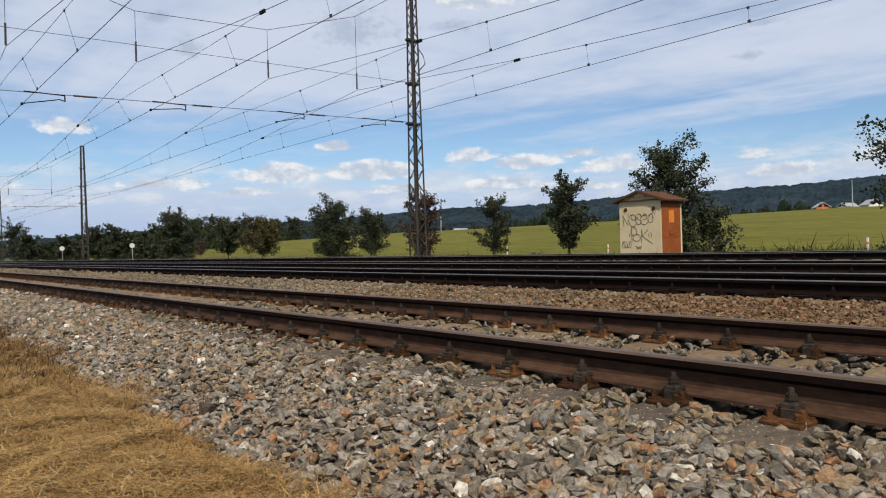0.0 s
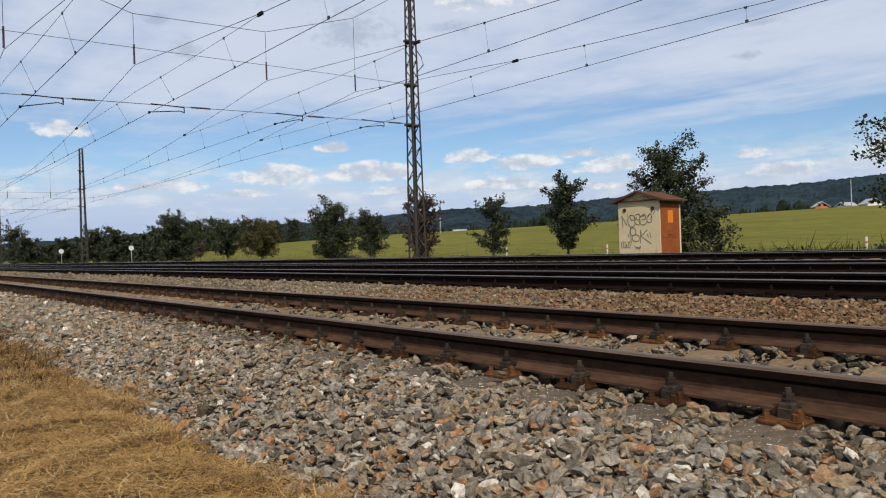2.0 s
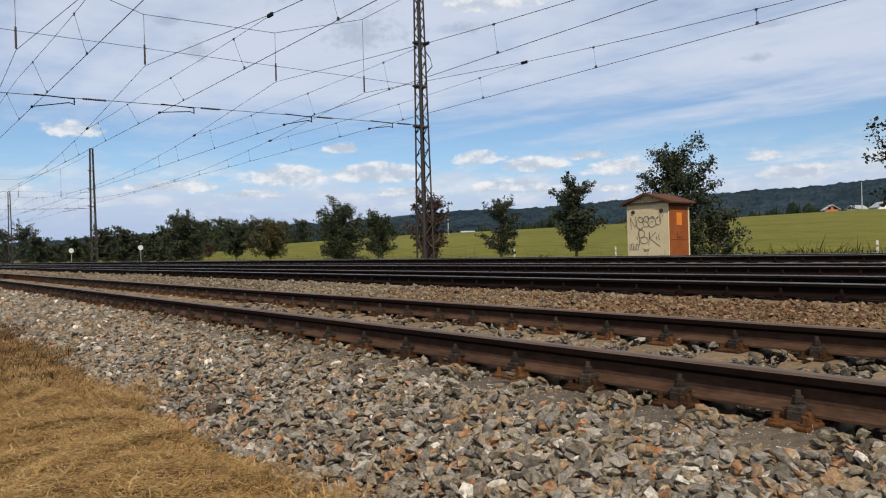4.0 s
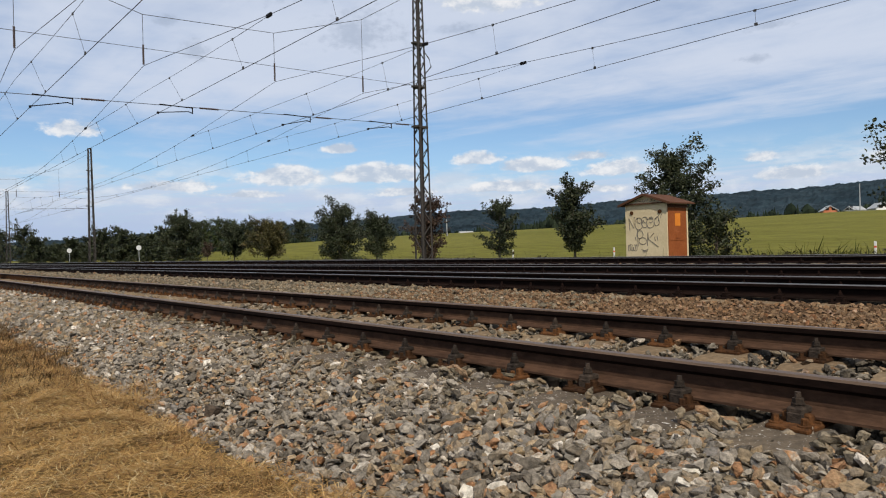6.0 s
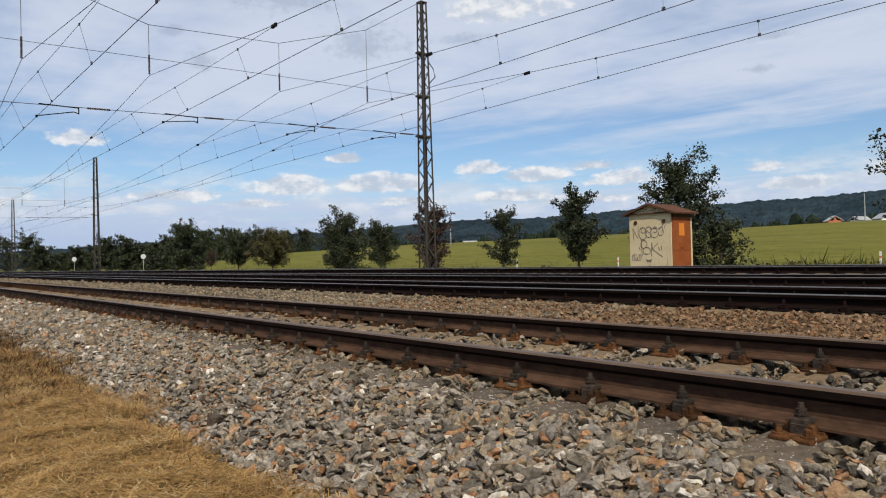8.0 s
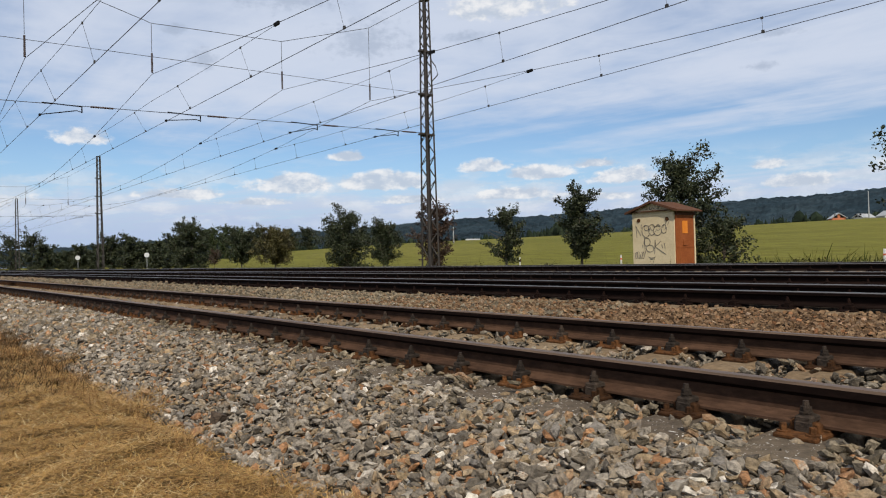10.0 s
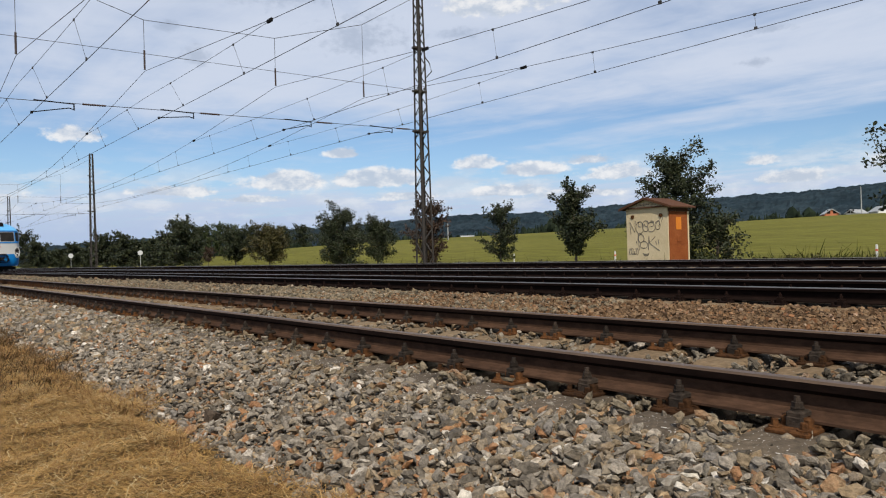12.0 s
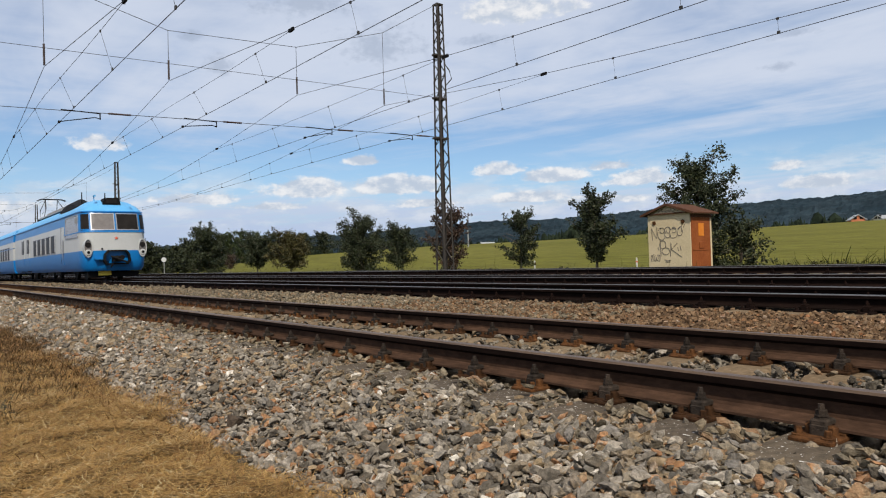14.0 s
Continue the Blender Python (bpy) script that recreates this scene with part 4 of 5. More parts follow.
def make_cross_span(x):
    cs = empty("cross_span", pose(x, 0, 0), "transverse span wires with insulators and steady arms over the tracks", "overhead line", "cross-spans")
    top = [(0, 0.2, 12.0), (0, 3.67, 9.75), (0, 7.47, 8.76), (0, 12.30, 8.95), (0, 16.30, 10.2), (0, MAST_Y - 0.14, 12.05)]
    part("head_wire", Geo().tube(top, 0.011, 5).mesh("head_wire", "wire"), cs)
    part("upper_span_wire", Geo().tube([(0, 0.2, 7.5), (0, MAST_Y - 0.2, 7.78)], 0.009, 5).mesh("upper_span_wire", "wire"), cs)
    low = lambda y: 5.52 + (6.03 - 5.52) * y / MAST_Y
    part("lower_span_wire", Geo().tube([(0, 0.2, low(0.2)), (0, MAST_Y - 0.2, low(MAST_Y))], 0.011, 5).mesh("lower_span_wire", "wire"), cs)
    for k, (ym, zm, yc, zc) in enumerate(LINES):
        zt = top[k + 1][2]
        h = part("hanger", Geo().tube([(0, ym, zt), (0, ym, zm + 0.75)], 0.009, 5).mesh("hanger", "wire"), cs)
        g = Geo()
        insulator(g, (0, ym, zm + 0.72), (0, ym, zm + 0.04), 11, 0.036)
        part("insulator", g.mesh("insulator", "insulator"), h, "dark hanging insulator")
        # steady arm: rod along the span wire, drop bracket and the arm back to the contact wire
        y1 = yc + 1.2
        g = Geo().tube([(0, yc + 0.06, low(yc) + 0.03), (0, y1, low(y1) - 0.02)], 0.019, 6).tube([(0, y1, low(y1)), (0, y1, low(y1) - 0.22)], 0.02, 6)
        g.tube([(0, y1, low(y1) - 0.2), (0, y1 - 0.15, low(y1) - 0.16), (0, yc + 0.02, zc + 0.03)], 0.017, 6)
        a = part("steady_arm", g.mesh("steady_arm", "black"), cs)
        part("clamp", Geo().box(-0.05, yc - 0.03, zc - 0.02, 0.05, yc + 0.03, zc + 0.05).mesh("clamp", "black"), a)
        g = Geo()
        insulator(g, (0, y1 + 0.25, low(y1 + 0.25)), (0, y1 + 0.95, low(y1 + 0.95)), 10, 0.034)
        part("insulator", g.mesh("insulator", "insulator"), cs, "dark strain insulator in the span wire")


def make_wires():
    sup = [-144.0, -85.0, -25.0, 34.5, 94.0]
    for k, (ym, zm, yc, zc) in enumerate(LINES):
        ow = empty("overhead_wire", pose(0, 0, 0), "thin dark contact wire hung from its messenger wire over the track", "overhead wire", "overhead wires")
        part("contact_wire", Geo().tube([(x, yc, zc) for x in np.arange(-203, 96, 4.25)], 0.0085, 5).mesh("contact_wire", "wire"), ow)
        w = 9.2
        def sag(x):
            for a, b in zip([-203.0] + sup, sup + [154.0]):
                if a <= x <= b:
                    u = (x - a) / (b - a)
                    return zm - 1.42 * 4 * u * (1 - u)
            return zm
        def mess(x):
            """Height of the messenger wire: straight from the support to the stitch clamp, hanging beyond it."""
            s = min(sup, key=lambda q: abs(q - x))
            e = abs(x - s)
            return zm + (sag(s + math.copysign(w, x - s)) - zm) * e / w if e < w else sag(x)
        side = lambda x: ym + (yc - ym) * min(1, min(abs(x - s) for s in sup) / 20)
        xs = sorted(set(list(np.arange(-203, 94, 2.5)) + sup + [s + q for s in sup for q in (-w, w)]))
        part("messenger_wire", Geo().tube([(x, side(x), mess(x)) for x in xs], 0.0085, 5).mesh("messenger_wire", "wire"), ow)
        def dropper(x, z):
            y = side(x)
            g = Geo().tube([(x, y, z), (x, yc, zc)], 0.0045, 4).box(x - 0.035, yc - 0.015, zc - 0.01, x + 0.035, yc + 0.015, zc + 0.06).box(x - 0.03, y - 0.015, z - 0.035, x + 0.03, y + 0.015, z + 0.02)
            part("dropper", g.mesh("dropper", "wire"), ow)
        for s in sup:
            zl = mess(s + w) - 0.02
            low = lambda e: zl - 0.14 * (1 - (e / w) ** 2)
            part("stitch_wire", Geo().tube([(s + e, side(s + e), low(e)) for e in np.linspace(-w, w, 9)], 0.006, 5).mesh("stitch_wire", "wire"), ow)
            for e in (-w, w):
                x = s + e
                part("wire_clamp", Geo().box(x - 0.13, side(x) - 0.03, mess(x) - 0.05, x + 0.13, side(x) + 0.03, mess(x) + 0.035, 0.012).mesh("wire_clamp", "black"), ow)
            for e in (-7.1, -2.4, 2.4, 7.1):
                dropper(s + e, low(e))
            for e in (11.95, 16.75, 21.5, 26.2, 30.9, 35.6, 40.3, 45.0, 48.0):
                dropper(s + e, mess(s + e))
        if k == 2:
            x = -25.0 + w
            pts = [(x - 0.1, side(x), mess(x) - 0.04), (x - 0.02, side(x), mess(x) - 0.25), (x + 0.16, side(x), mess(x) - 0.45), (x + 0.06, yc, zc + 0.25), (x - 0.22, yc, zc + 0.12), (x - 0.22, yc, zc)]
            part("jumper", Geo().tube(pts, 0.016, 6).mesh("jumper", "wire"), ow, "loose curved jumper cable")


for x in MAST_X:
    make_cross_span(x)
make_wires()


# ---- trackside hut ----
def make_hut():
    yf, x0, x1, d = 25.6, -18.80, -16.76, 1.50
    zb, ze = -0.66, 2.22
    xm = (x0 + x1) / 2
    hut = empty("trackside_hut", pose(0, 0, 0), "small cream plastered hut with rust-red door and brown gabled roof", "hut")
    zr = 2.56
    body = Geo().prism([(x0, zb), (x1, zb), (x1, ze), (xm, zr - 0.02), (x0, ze)], "y", yf, yf + d).mesh("wall", "plaster")
    part("wall", body, hut)
    part("plinth", Geo().box(x0 - 0.03, yf - 0.03, zb - 0.1, x1 + 0.03, yf + d + 0.03, -0.42, 0.01).mesh("plinth", "sleeper"), hut)
    ov, th = 0.27, 0.055
    roof = Geo()
    k = (zr - ze) / (xm - x0)
    lo = ze - k * ov
    for s, xe in ((-1, x0 - ov), (1, x1 + ov)):
        roof.prism([(xm, zr), (xe, lo), (xe, lo + th), (xm, zr + th)], "y", yf - 0.15, yf + d + 0.2)
    part("roof", roof.mesh("roof", "roof_brown"), hut, "brown sheet roof with low gable")
    g = Geo()
    for s, xe in ((-1, x0 - ov), (1, x1 + ov)):
        g.prism([(xm, zr - 0.03), (xe, lo - 0.03), (xe, lo + th + 0.012), (xm, zr + th + 0.012)], "y", yf - 0.18, yf - 0.152)
    part("barge_board", g.mesh("barge_board", "roof_brown"), hut)
    part("gable_board", Geo().box(x0 - 0.12, yf - 0.10, ze - 0.05, x1 + 0.12, yf - 0.004, ze + 0.0).mesh("gable_board", "roof_brown"), hut)
    door = part("door", Geo().box(x1 + 0.004, yf + 0.06, -0.42, x1 + 0.045, yf + d - 0.12, 1.98, 0.008).mesh("door", "door_rust"), hut, "rust-red sheet metal door")
    part("frame", Geo().box(x1 + 0.002, yf + d - 0.115, -0.42, x1 + 0.05, yf + d - 0.02, 1.98).mesh("frame", "plaster"), hut)
    # brown band over the door: soffit edge and the eave's shade as one strip
    part("lintel", Geo().box(x1 + 0.002, yf + 0.06, 1.985, x1 + 0.05, yf + d - 0.02, 2.12).mesh("lintel", "roof_brown"), hut, "dark brown soffit band over the door, shade of the eave included")
    part("sign", Geo().box(x1 + 0.046, yf + 0.52, 1.22, x1 + 0.056, yf + 0.90, 1.74).mesh("sign", "sign_yellow"), door, "small orange warning sign")
    part("rail", Geo().box(x1 + 0.046, yf + 0.08, 0.62, x1 + 0.06, yf + d - 0.14, 0.68).mesh("rail", "door_rust"), door)
    part("handle", Geo().box(x1 + 0.046, yf + 0.55, 0.72, x1 + 0.075, yf + 0.85, 0.98, 0.01).mesh("handle", "door_rust"), door)
    for s in (0.33, 1.72):
        part("vent", Geo().tube([(x0 + s, yf - 0.03, 1.83), (x0 + s, yf + 0.01, 1.83)], 0.085, 10).mesh("vent", "rust"), hut)
    # sprayed scrawls: unreadable strokes
    def stroke(pts):
        part("graffiti_stroke", Geo().tube([(x0 + a, yf - 0.006, b) for a, b in pts], 0.0125, 4).mesh("graffiti_stroke", "paint_black"), hut)
    def loop(cx, cz, rx, rz, a0=0.0, a1=6.3, n=11):
        stroke([(cx + rx * math.cos(a0 + (a1 - a0) * i / n), cz + rz * math.sin(a0 + (a1 - a0) * i / n)) for i in range(n + 1)])
    stroke([(0.22, 1.10), (0.18, 1.62), (0.42, 1.18), (0.46, 1.66)])
    for i, (cx, w) in enumerate(((0.68, 0.20), (0.98, 0.17), (1.25, 0.20), (1.56, 0.13))):
        loop(cx, 1.36 + 0.05 * (i % 2), w, 0.26 - 0.03 * i, 0.5 * i, 0.5 * i + 5.6)
        loop(cx + 0.03, 1.50, w * 0.55, 0.12, 2.0 + i, 6.5 + i, 7)
    stroke([(1.62, 1.58), (1.70, 1.74)]), stroke([(1.74, 1.56), (1.83, 1.76)])
    loop(0.72, 0.90, 0.16, 0.17), loop(0.86, 0.62, 0.19, 0.15), stroke([(0.62, 0.40), (0.60, 1.10)])
    stroke([(1.08, 0.40), (1.12, 0.98), (1.14, 0.70), (1.42, 0.94)]), stroke([(1.12, 0.70), (1.62, 0.36)])
    stroke([(1.44, 0.78), (1.48, 0.62)]), stroke([(1.56, 0.82), (1.60, 0.62)]), stroke([(0.48, 0.80), (0.52, 0.66)])
    for i in range(5):
        loop(0.16 + 0.09 * i, 0.34 + 0.02 * (i % 2), 0.045, 0.14, i, i + 4.5, 6)
    loop(0.95, 0.28, 0.16, 0.06, 3.3, 6.0, 6), loop(0.95, 0.20, 0.10, 0.04, 3.3, 6.0, 6)
    for i in range(6):
        loop(0.60 + 0.17 * i, 2.33 + 0.02 * (i % 2), 0.06, 0.05 + 0.01 * (i % 3), i, i + 4.4, 6)


make_hut()


# ---- trees ----
def make_tree(name, x, y, height, width, seed, leaf, label, cat="tree", low=0.12, leaves=5000, size=0.13, gaps=0.0, taper=0.75, stems=1, lean=0.0, spray=0.19, wide=0.45, base=0.30):
    """Trunk, rising limbs with twigs, and leaves set along the twigs, so that the outline breaks into upright sprays."""
    rng = random.Random(seed)
    nr = np.random.default_rng(seed)
    tree = empty(name, pose(x, y, float(ground_z(x, y)) - 0.03), label, cat, "trees along the road")
    g = Geo()
    R = width / 2
    segs = []
    for s in range(stems):
        lx, ly = lean * height + rng.uniform(-0.2, 0.2) * R * (stems > 1), rng.uniform(-0.2, 0.2) * R * (stems > 1)
        axis = [Vector((lx * t + rng.uniform(-0.02, 0.02) * height * t, ly * t + rng.uniform(-0.02, 0.02) * height * t, height * 0.86 * t)) for t in np.linspace(0, 1, 7)]
        g.tube(axis, 0.019 * height, 7, 0.004 * height)
        nl = 26 if stems == 1 else 16
        for i in range(nl):
            t = low + (0.98 - low) * (i + rng.random()) / nl
            j = min(int(t * 6), 5)
            p = axis[j].lerp(axis[j + 1], t * 6 - j)
            u = (t - low) / (1 - low)
            a = i * 2.4 + rng.uniform(-0.5, 0.5)
            shape = base + (1 - base) * min(1, u / wide) if u < wide else 1 - (1 - taper) * (u - wide) / (1 - wide)
            reach = R * 0.86 * shape * rng.uniform(0.62, 1.08)
            rise = height * rng.uniform(0.03, 0.15) * (0.6 + u)
            d = Vector((math.cos(a) * reach, math.sin(a) * reach, rise))
            mid, q = p + d * 0.5 - Vector((0, 0, 0.02 * height * rng.random())), p + d
            g.tube([p, mid, q], 0.0065 * height * (1.25 - u), 5, 0.0016 * height)
            if rng.random() < gaps:
                continue
            for k in range(8):
                e = (p + d * (0.12 + 0.86 * k / 7.0)) if k < 7 else q
                out = Vector((math.cos(a) * 0.5 + rng.gauss(0, 0.5), math.sin(a) * 0.5 + rng.gauss(0, 0.5), rng.uniform(-0.1, 1.25))).normalized()
                f = e + out * height * spray * rng.uniform(0.45, 1.0) * (1.0 if k > 2 else 0.8)
                segs.append((e, f))
                g.tube([e, f], 0.0026 * height, 4, 0.001 * height)
        for k in range(7):
            e = axis[-1] - Vector((0, 0, height * 0.10 * rng.random()))
            f = e + Vector((rng.gauss(0, 0.35), rng.gauss(0, 0.35), 1.0)).normalized() * height * spray * rng.uniform(0.6, 1.05)
            segs.append((e, f))
    part("trunk", g.mesh("trunk", "bark"), tree, "dark bark")
    A, B = np.array([s[0][:] for s in segs]), np.array([s[1][:] for s in segs])
    leaves, size = int(leaves * 1.55), size * 0.79
    pick = nr.integers(0, len(segs), leaves)
    t = nr.uniform(0, 1, leaves)[:, None]
    thin = 0.036 * width * (1.25 - 0.95 * t)
    c = A[pick] + (B - A)[pick] * t + nr.normal(0, 1, (leaves, 3)) * thin
    c[:, 2] = np.maximum(c[:, 2], 0.15)
    s = size * np.exp(nr.normal(0, 0.28, leaves))
    Rm = rot_random(nr, leaves, 0.8)
    q = np.array([(-0.5, 0, 0), (0, -0.34, 0.07), (0.55, 0, 0), (0, 0.34, 0.07)])
    V = np.einsum("nij,kj->nki", Rm, q) * s[:, None, None] + c[:, None, :]
    part("crown", mesh_np("crown", V.reshape(-1, 3), np.arange(leaves * 4).reshape(-1, 4), leaf), tree)
    return tree


def az_place(az, y):
    return -y / math.tan(radians(az))


make_tree("tree", az_place(57.5, 30.4), 30.4, 5.75, 5.6, 231, "leaf_dark", "broad dark green tree close behind the hut", leaves=15000, size=0.135, low=0.05, wide=0.3, base=0.95, taper=0.38, spray=0.16)
make_tree("shrub", az_place(60.3, 30.2), 30.2, 2.6, 3.2, 251, "leaf_dark", "spreading dark green bush beside the hut", "shrub", leaves=2300, size=0.14, low=0.06, stems=2, wide=0.3, base=0.95, taper=0.35, spray=0.22, gaps=0.15)
make_tree("tree", az_place(49.75, 28.8), 28.8, 4.55, 3.4, 232, "leaf_dark", "young dark green tree with an upright crown", leaves=8500, size=0.125, low=0.22, wide=0.4, base=0.3, taper=0.35, spray=0.15)
make_tree("tree", az_place(43.75, 29.0), 29.0, 4.1, 3.0, 33, "leaf_dark", "thin young tree with an open crown", leaves=4600, size=0.125, gaps=0.1, low=0.22, wide=0.25, base=0.75, taper=0.4, spray=0.16)
make_tree("tree", az_place(38.05, 29.0), 29.0, 4.8, 3.1, 34, "leaf_brown", "reddish-brown young tree behind the lattice mast", leaves=8000, size=0.125, low=0.1, stems=2, base=0.5)
make_tree("tree", az_place(33.85, 29.2), 29.2, 4.0, 4.4, 35, "leaf_dark", "low round green roadside tree", leaves=6000, size=0.14, low=0.22, wide=0.25, base=0.75, taper=0.35, spray=0.16)
make_tree("tree", az_place(30.9, 29.2), 29.2, 5.0, 5.4, 36, "leaf_dark", "dense dark roadside tree with leaves down to the grass", leaves=11500, size=0.15, low=0.03, stems=2, wide=0.3, base=0.85, taper=0.5)
make_tree("tree", az_place(25.35, 29.4), 29.4, 4.3, 4.8, 37, "leaf_autumn", "roadside tree with yellowing lower leaves", leaves=8500, size=0.17, low=0.26, wide=0.4, base=0.8, taper=0.6)
make_tree("tree", az_place(22.8, 29.4), 29.4, 4.3, 4.4, 38, "leaf_dark", "round-crowned roadside tree on a short trunk", leaves=8000, size=0.17, low=0.28, wide=0.4, base=0.7, taper=0.6)
make_tree("tree", az_place(19.3, 29.4), 29.4, 6.0, 6.4, 39, "leaf_dark", "large dark roadside tree with a full crown", leaves=12500, size=0.20, low=0.03, stems=2, wide=0.35, base=0.8, taper=0.5)
make_tree("tree", az_place(20.8, 29.4), 29.4, 2.7, 1.5, 252, "leaf_brown", "small reddish-leaved sapling on a thin stem", leaves=1100, size=0.12, low=0.45, wide=0.4, base=0.7, taper=0.5, spray=0.16)
make_tree("tree", az_place(75.4, 25.5), 25.5, 4.7, 5.2, 40, "leaf_dark", "tree with long leafy branches beside the track", leaves=4400, size=0.14, low=0.5, gaps=0.35, wide=0.5, base=0.9, taper=0.8)
# the belt along the road: bearing, distance from the line, height, width
for i, (a, y, h, w) in enumerate(((15.0, 40, 6.9, 7.4), (13.6, 40, 7.7, 7.8), (12.9, 42, 6.4, 6.6), (11.5, 41, 6.5, 7.2), (10.4, 41, 5.2, 7.2), (9.3, 29.5, 6.4, 6.8), (8.5, 29.5, 9.4, 9.0), (7.3, 29.5, 9.8, 10.0), (6.0, 29.5, 9.4, 9.0),
                                  (16.2, 42, 5.3, 6.0), (17.2, 41, 5.5, 6.2), (18.0, 41, 6.2, 6.0), (14.4, 48, 5.6, 9.0), (12.2, 47, 5.8, 9.0), (10.8, 48, 6.0, 10.0), (9.6, 60, 7.4, 12.0), (16.6, 62, 6.2, 10.0), (13.2, 64, 6.6, 11.0),
                                  (18.6, 96, 10.5, 11.0), (20.0, 104, 13.0, 10.0), (20.8, 108, 13.4, 9.0), (21.6, 110, 13.2, 9.0), (22.4, 112, 12.4, 10.0), (24.0, 118, 10.6, 12.0), (26.4, 140, 9.6, 13.0), (28.0, 150, 9.8, 13.0), (30.0, 165, 8.6, 14.0))):
    make_tree("tree", az_place(a, y), y, h, w, 50 + i, "leaf" if 19.5 < a < 23 and y > 90 else "leaf_dark", "dark green tree in the belt of trees along the road" if y < 90 else "tall greyish-green tree at the foot of the field",
              leaves=3600, size=0.38 + 0.0012 * y, low=0.02, stems=2, base=0.85, wide=0.4, taper=0.5)


for i, (x, h, w) in enumerate(((-14.2, 1.05, 1.5), (-12.6, 1.2, 1.8), (-11.2, 1.0, 1.4), (-9.4, 1.25, 1.9), (-8.0, 1.1, 1.7), (-6.5, 1.3, 2.0), (-5.0, 1.15, 1.8), (-26.5, 1.0, 1.6), (-33.0, 1.05, 1.8))):
    make_tree("shrub", x, 28.4 + 0.35 * (i % 3), h * 0.52, w * 1.5, 90 + i, "leaf_autumn", "low olive-brown shrub on the verge beside the road", "shrub", leaves=900, size=0.13, low=0.03, stems=2, base=0.9, wide=0.4, taper=0.5)


# ---- conifers at the far edge of the field ----
def make_far_woods():
    rng = np.random.default_rng(6)
    v, f = [], []
    for i in range(1500):
        a = radians(rng.uniform(14, 82))
        r = rng.uniform(430, 600)
        x, y = -r * math.cos(a), r * math.sin(a)
        z = float(ground_z(x, y))
        h = rng.uniform(5, 12) * (0.5 + 0.75 * abs(math.sin(a * 9.0) * math.sin(a * 23.0 + 1)))
        slim = rng.random() < 0.6
        w = h * (rng.uniform(0.14, 0.24) if slim else rng.uniform(0.26, 0.42))
        o = len(v)
        rings = ((1.0, 0.0), (0.85, 0.2), (0.95, 0.24), (0.55, 0.5), (0.66, 0.54), (0.3, 0.78), (0.04, 1.0)) if slim else ((0.7, 0.0), (0.95, 0.2), (1.0, 0.45), (0.8, 0.7), (0.45, 0.9), (0.1, 1.0))
        for k, (q, t) in enumerate(rings):
            v += [(x + w * q * rng.uniform(0.65, 1.25) * math.cos(1.047 * m), y + w * q * rng.uniform(0.65, 1.25) * math.sin(1.047 * m), z + h * min(1.0, t * rng.uniform(0.93, 1.05))) for m in range(6)]
            if k:
                f += [(o + (k - 1) * 6 + m, o + (k - 1) * 6 + (m + 1) % 6, o + k * 6 + (m + 1) % 6, o + k * 6 + m) for m in range(6)]
    thing("far_trees", mesh_of("far_trees", v, f, "wood_near"), "dark trees at the far edge of the field", "trees", kind="stuff")


make_far_woods()


# ---- roadside things ----
def make_post(x, y):
    p = empty("marker_post", pose(x, y, float(ground_z(x, y))), "white roadside marker post with an orange band", "marker post", "roadside marker posts")
    part("post", Geo().box(-0.04, -0.03, 0, 0.04, 0.03, 1.05, 0.012).mesh("post", "white"), p)
    part("band", Geo().box(-0.043, -0.033, 0.80, 0.043, 0.033, 0.87).mesh("band", "red"), p, "orange reflective band")


for a in (52.77, 44.84, 70.6):
    make_post(az_place(a, 30.4), 30.4)


def make_sign(a, y, top, r):
    x = az_place(a, y)
    z = float(ground_z(x, y))
    s = empty("road_sign", pose(x, y, z, 0, 0, 66), "round pale road sign on a thin grey post", "road sign", "round road signs")
    part("post", Geo().tube([(0, 0, 0), (0, 0, top - z)], 0.04, 8).mesh("post", "grey"), s)
    part("disc", Geo().tube([(0, -0.045, top - z - r), (0, -0.075, top - z - r)], r, 24).mesh("disc", "grey_pale"), s)


make_sign(11.4, 30.2, 2.55, 0.44)
make_sign(15.98, 30.2, 2.20, 0.35)


def make_house(a, r, w, h, wall, roof, label, turn=0):
    x, y = -r * math.cos(radians(a)), r * math.sin(radians(a))
    z = float(ground_z(x, y)) - 0.3
    hs = empty("house", pose(x, y, z, 0, 0, turn + a - 90), label, "house", "distant houses")
    part("wall", Geo().prism([(-w / 2, 0), (w / 2, 0), (w / 2, h), (0, h + w * 0.33), (-w / 2, h)], "y", -4, 4).mesh("wall", wall), hs)
    g = Geo()
    for s in (-1, 1):
        g.prism([(0, h + w * 0.34), (s * (w / 2 + 0.5), h - 0.33), (s * (w / 2 + 0.5), h - 0.05), (0, h + w * 0.34 + 0.3)], "y", -4.5, 4.5)
    part("roof", g.mesh("roof", roof), hs)
    for i in (-1, 1):
        part("window", Geo().box(i * w * 0.22 - 0.6, -4.06, 1.2, i * w * 0.22 + 0.6, -4.0, 2.6).mesh("window", "glass"), hs)


make_house(67.8, 330, 5.0, 1.2, "tile_red", "grey", "orange-walled house with a pale roof at the field's edge", 55)
make_house(69.45, 335, 3.6, 1.2, "white", "grey", "small pale house with a grey roof", 10)
make_house(70.9, 330, 5.5, 1.3, "white", "grey", "long white farm building with a grey roof", 60)
make_house(41.1, 420, 6, 1.2, "plaster", "grey", "pale distant house before the woods", 30)


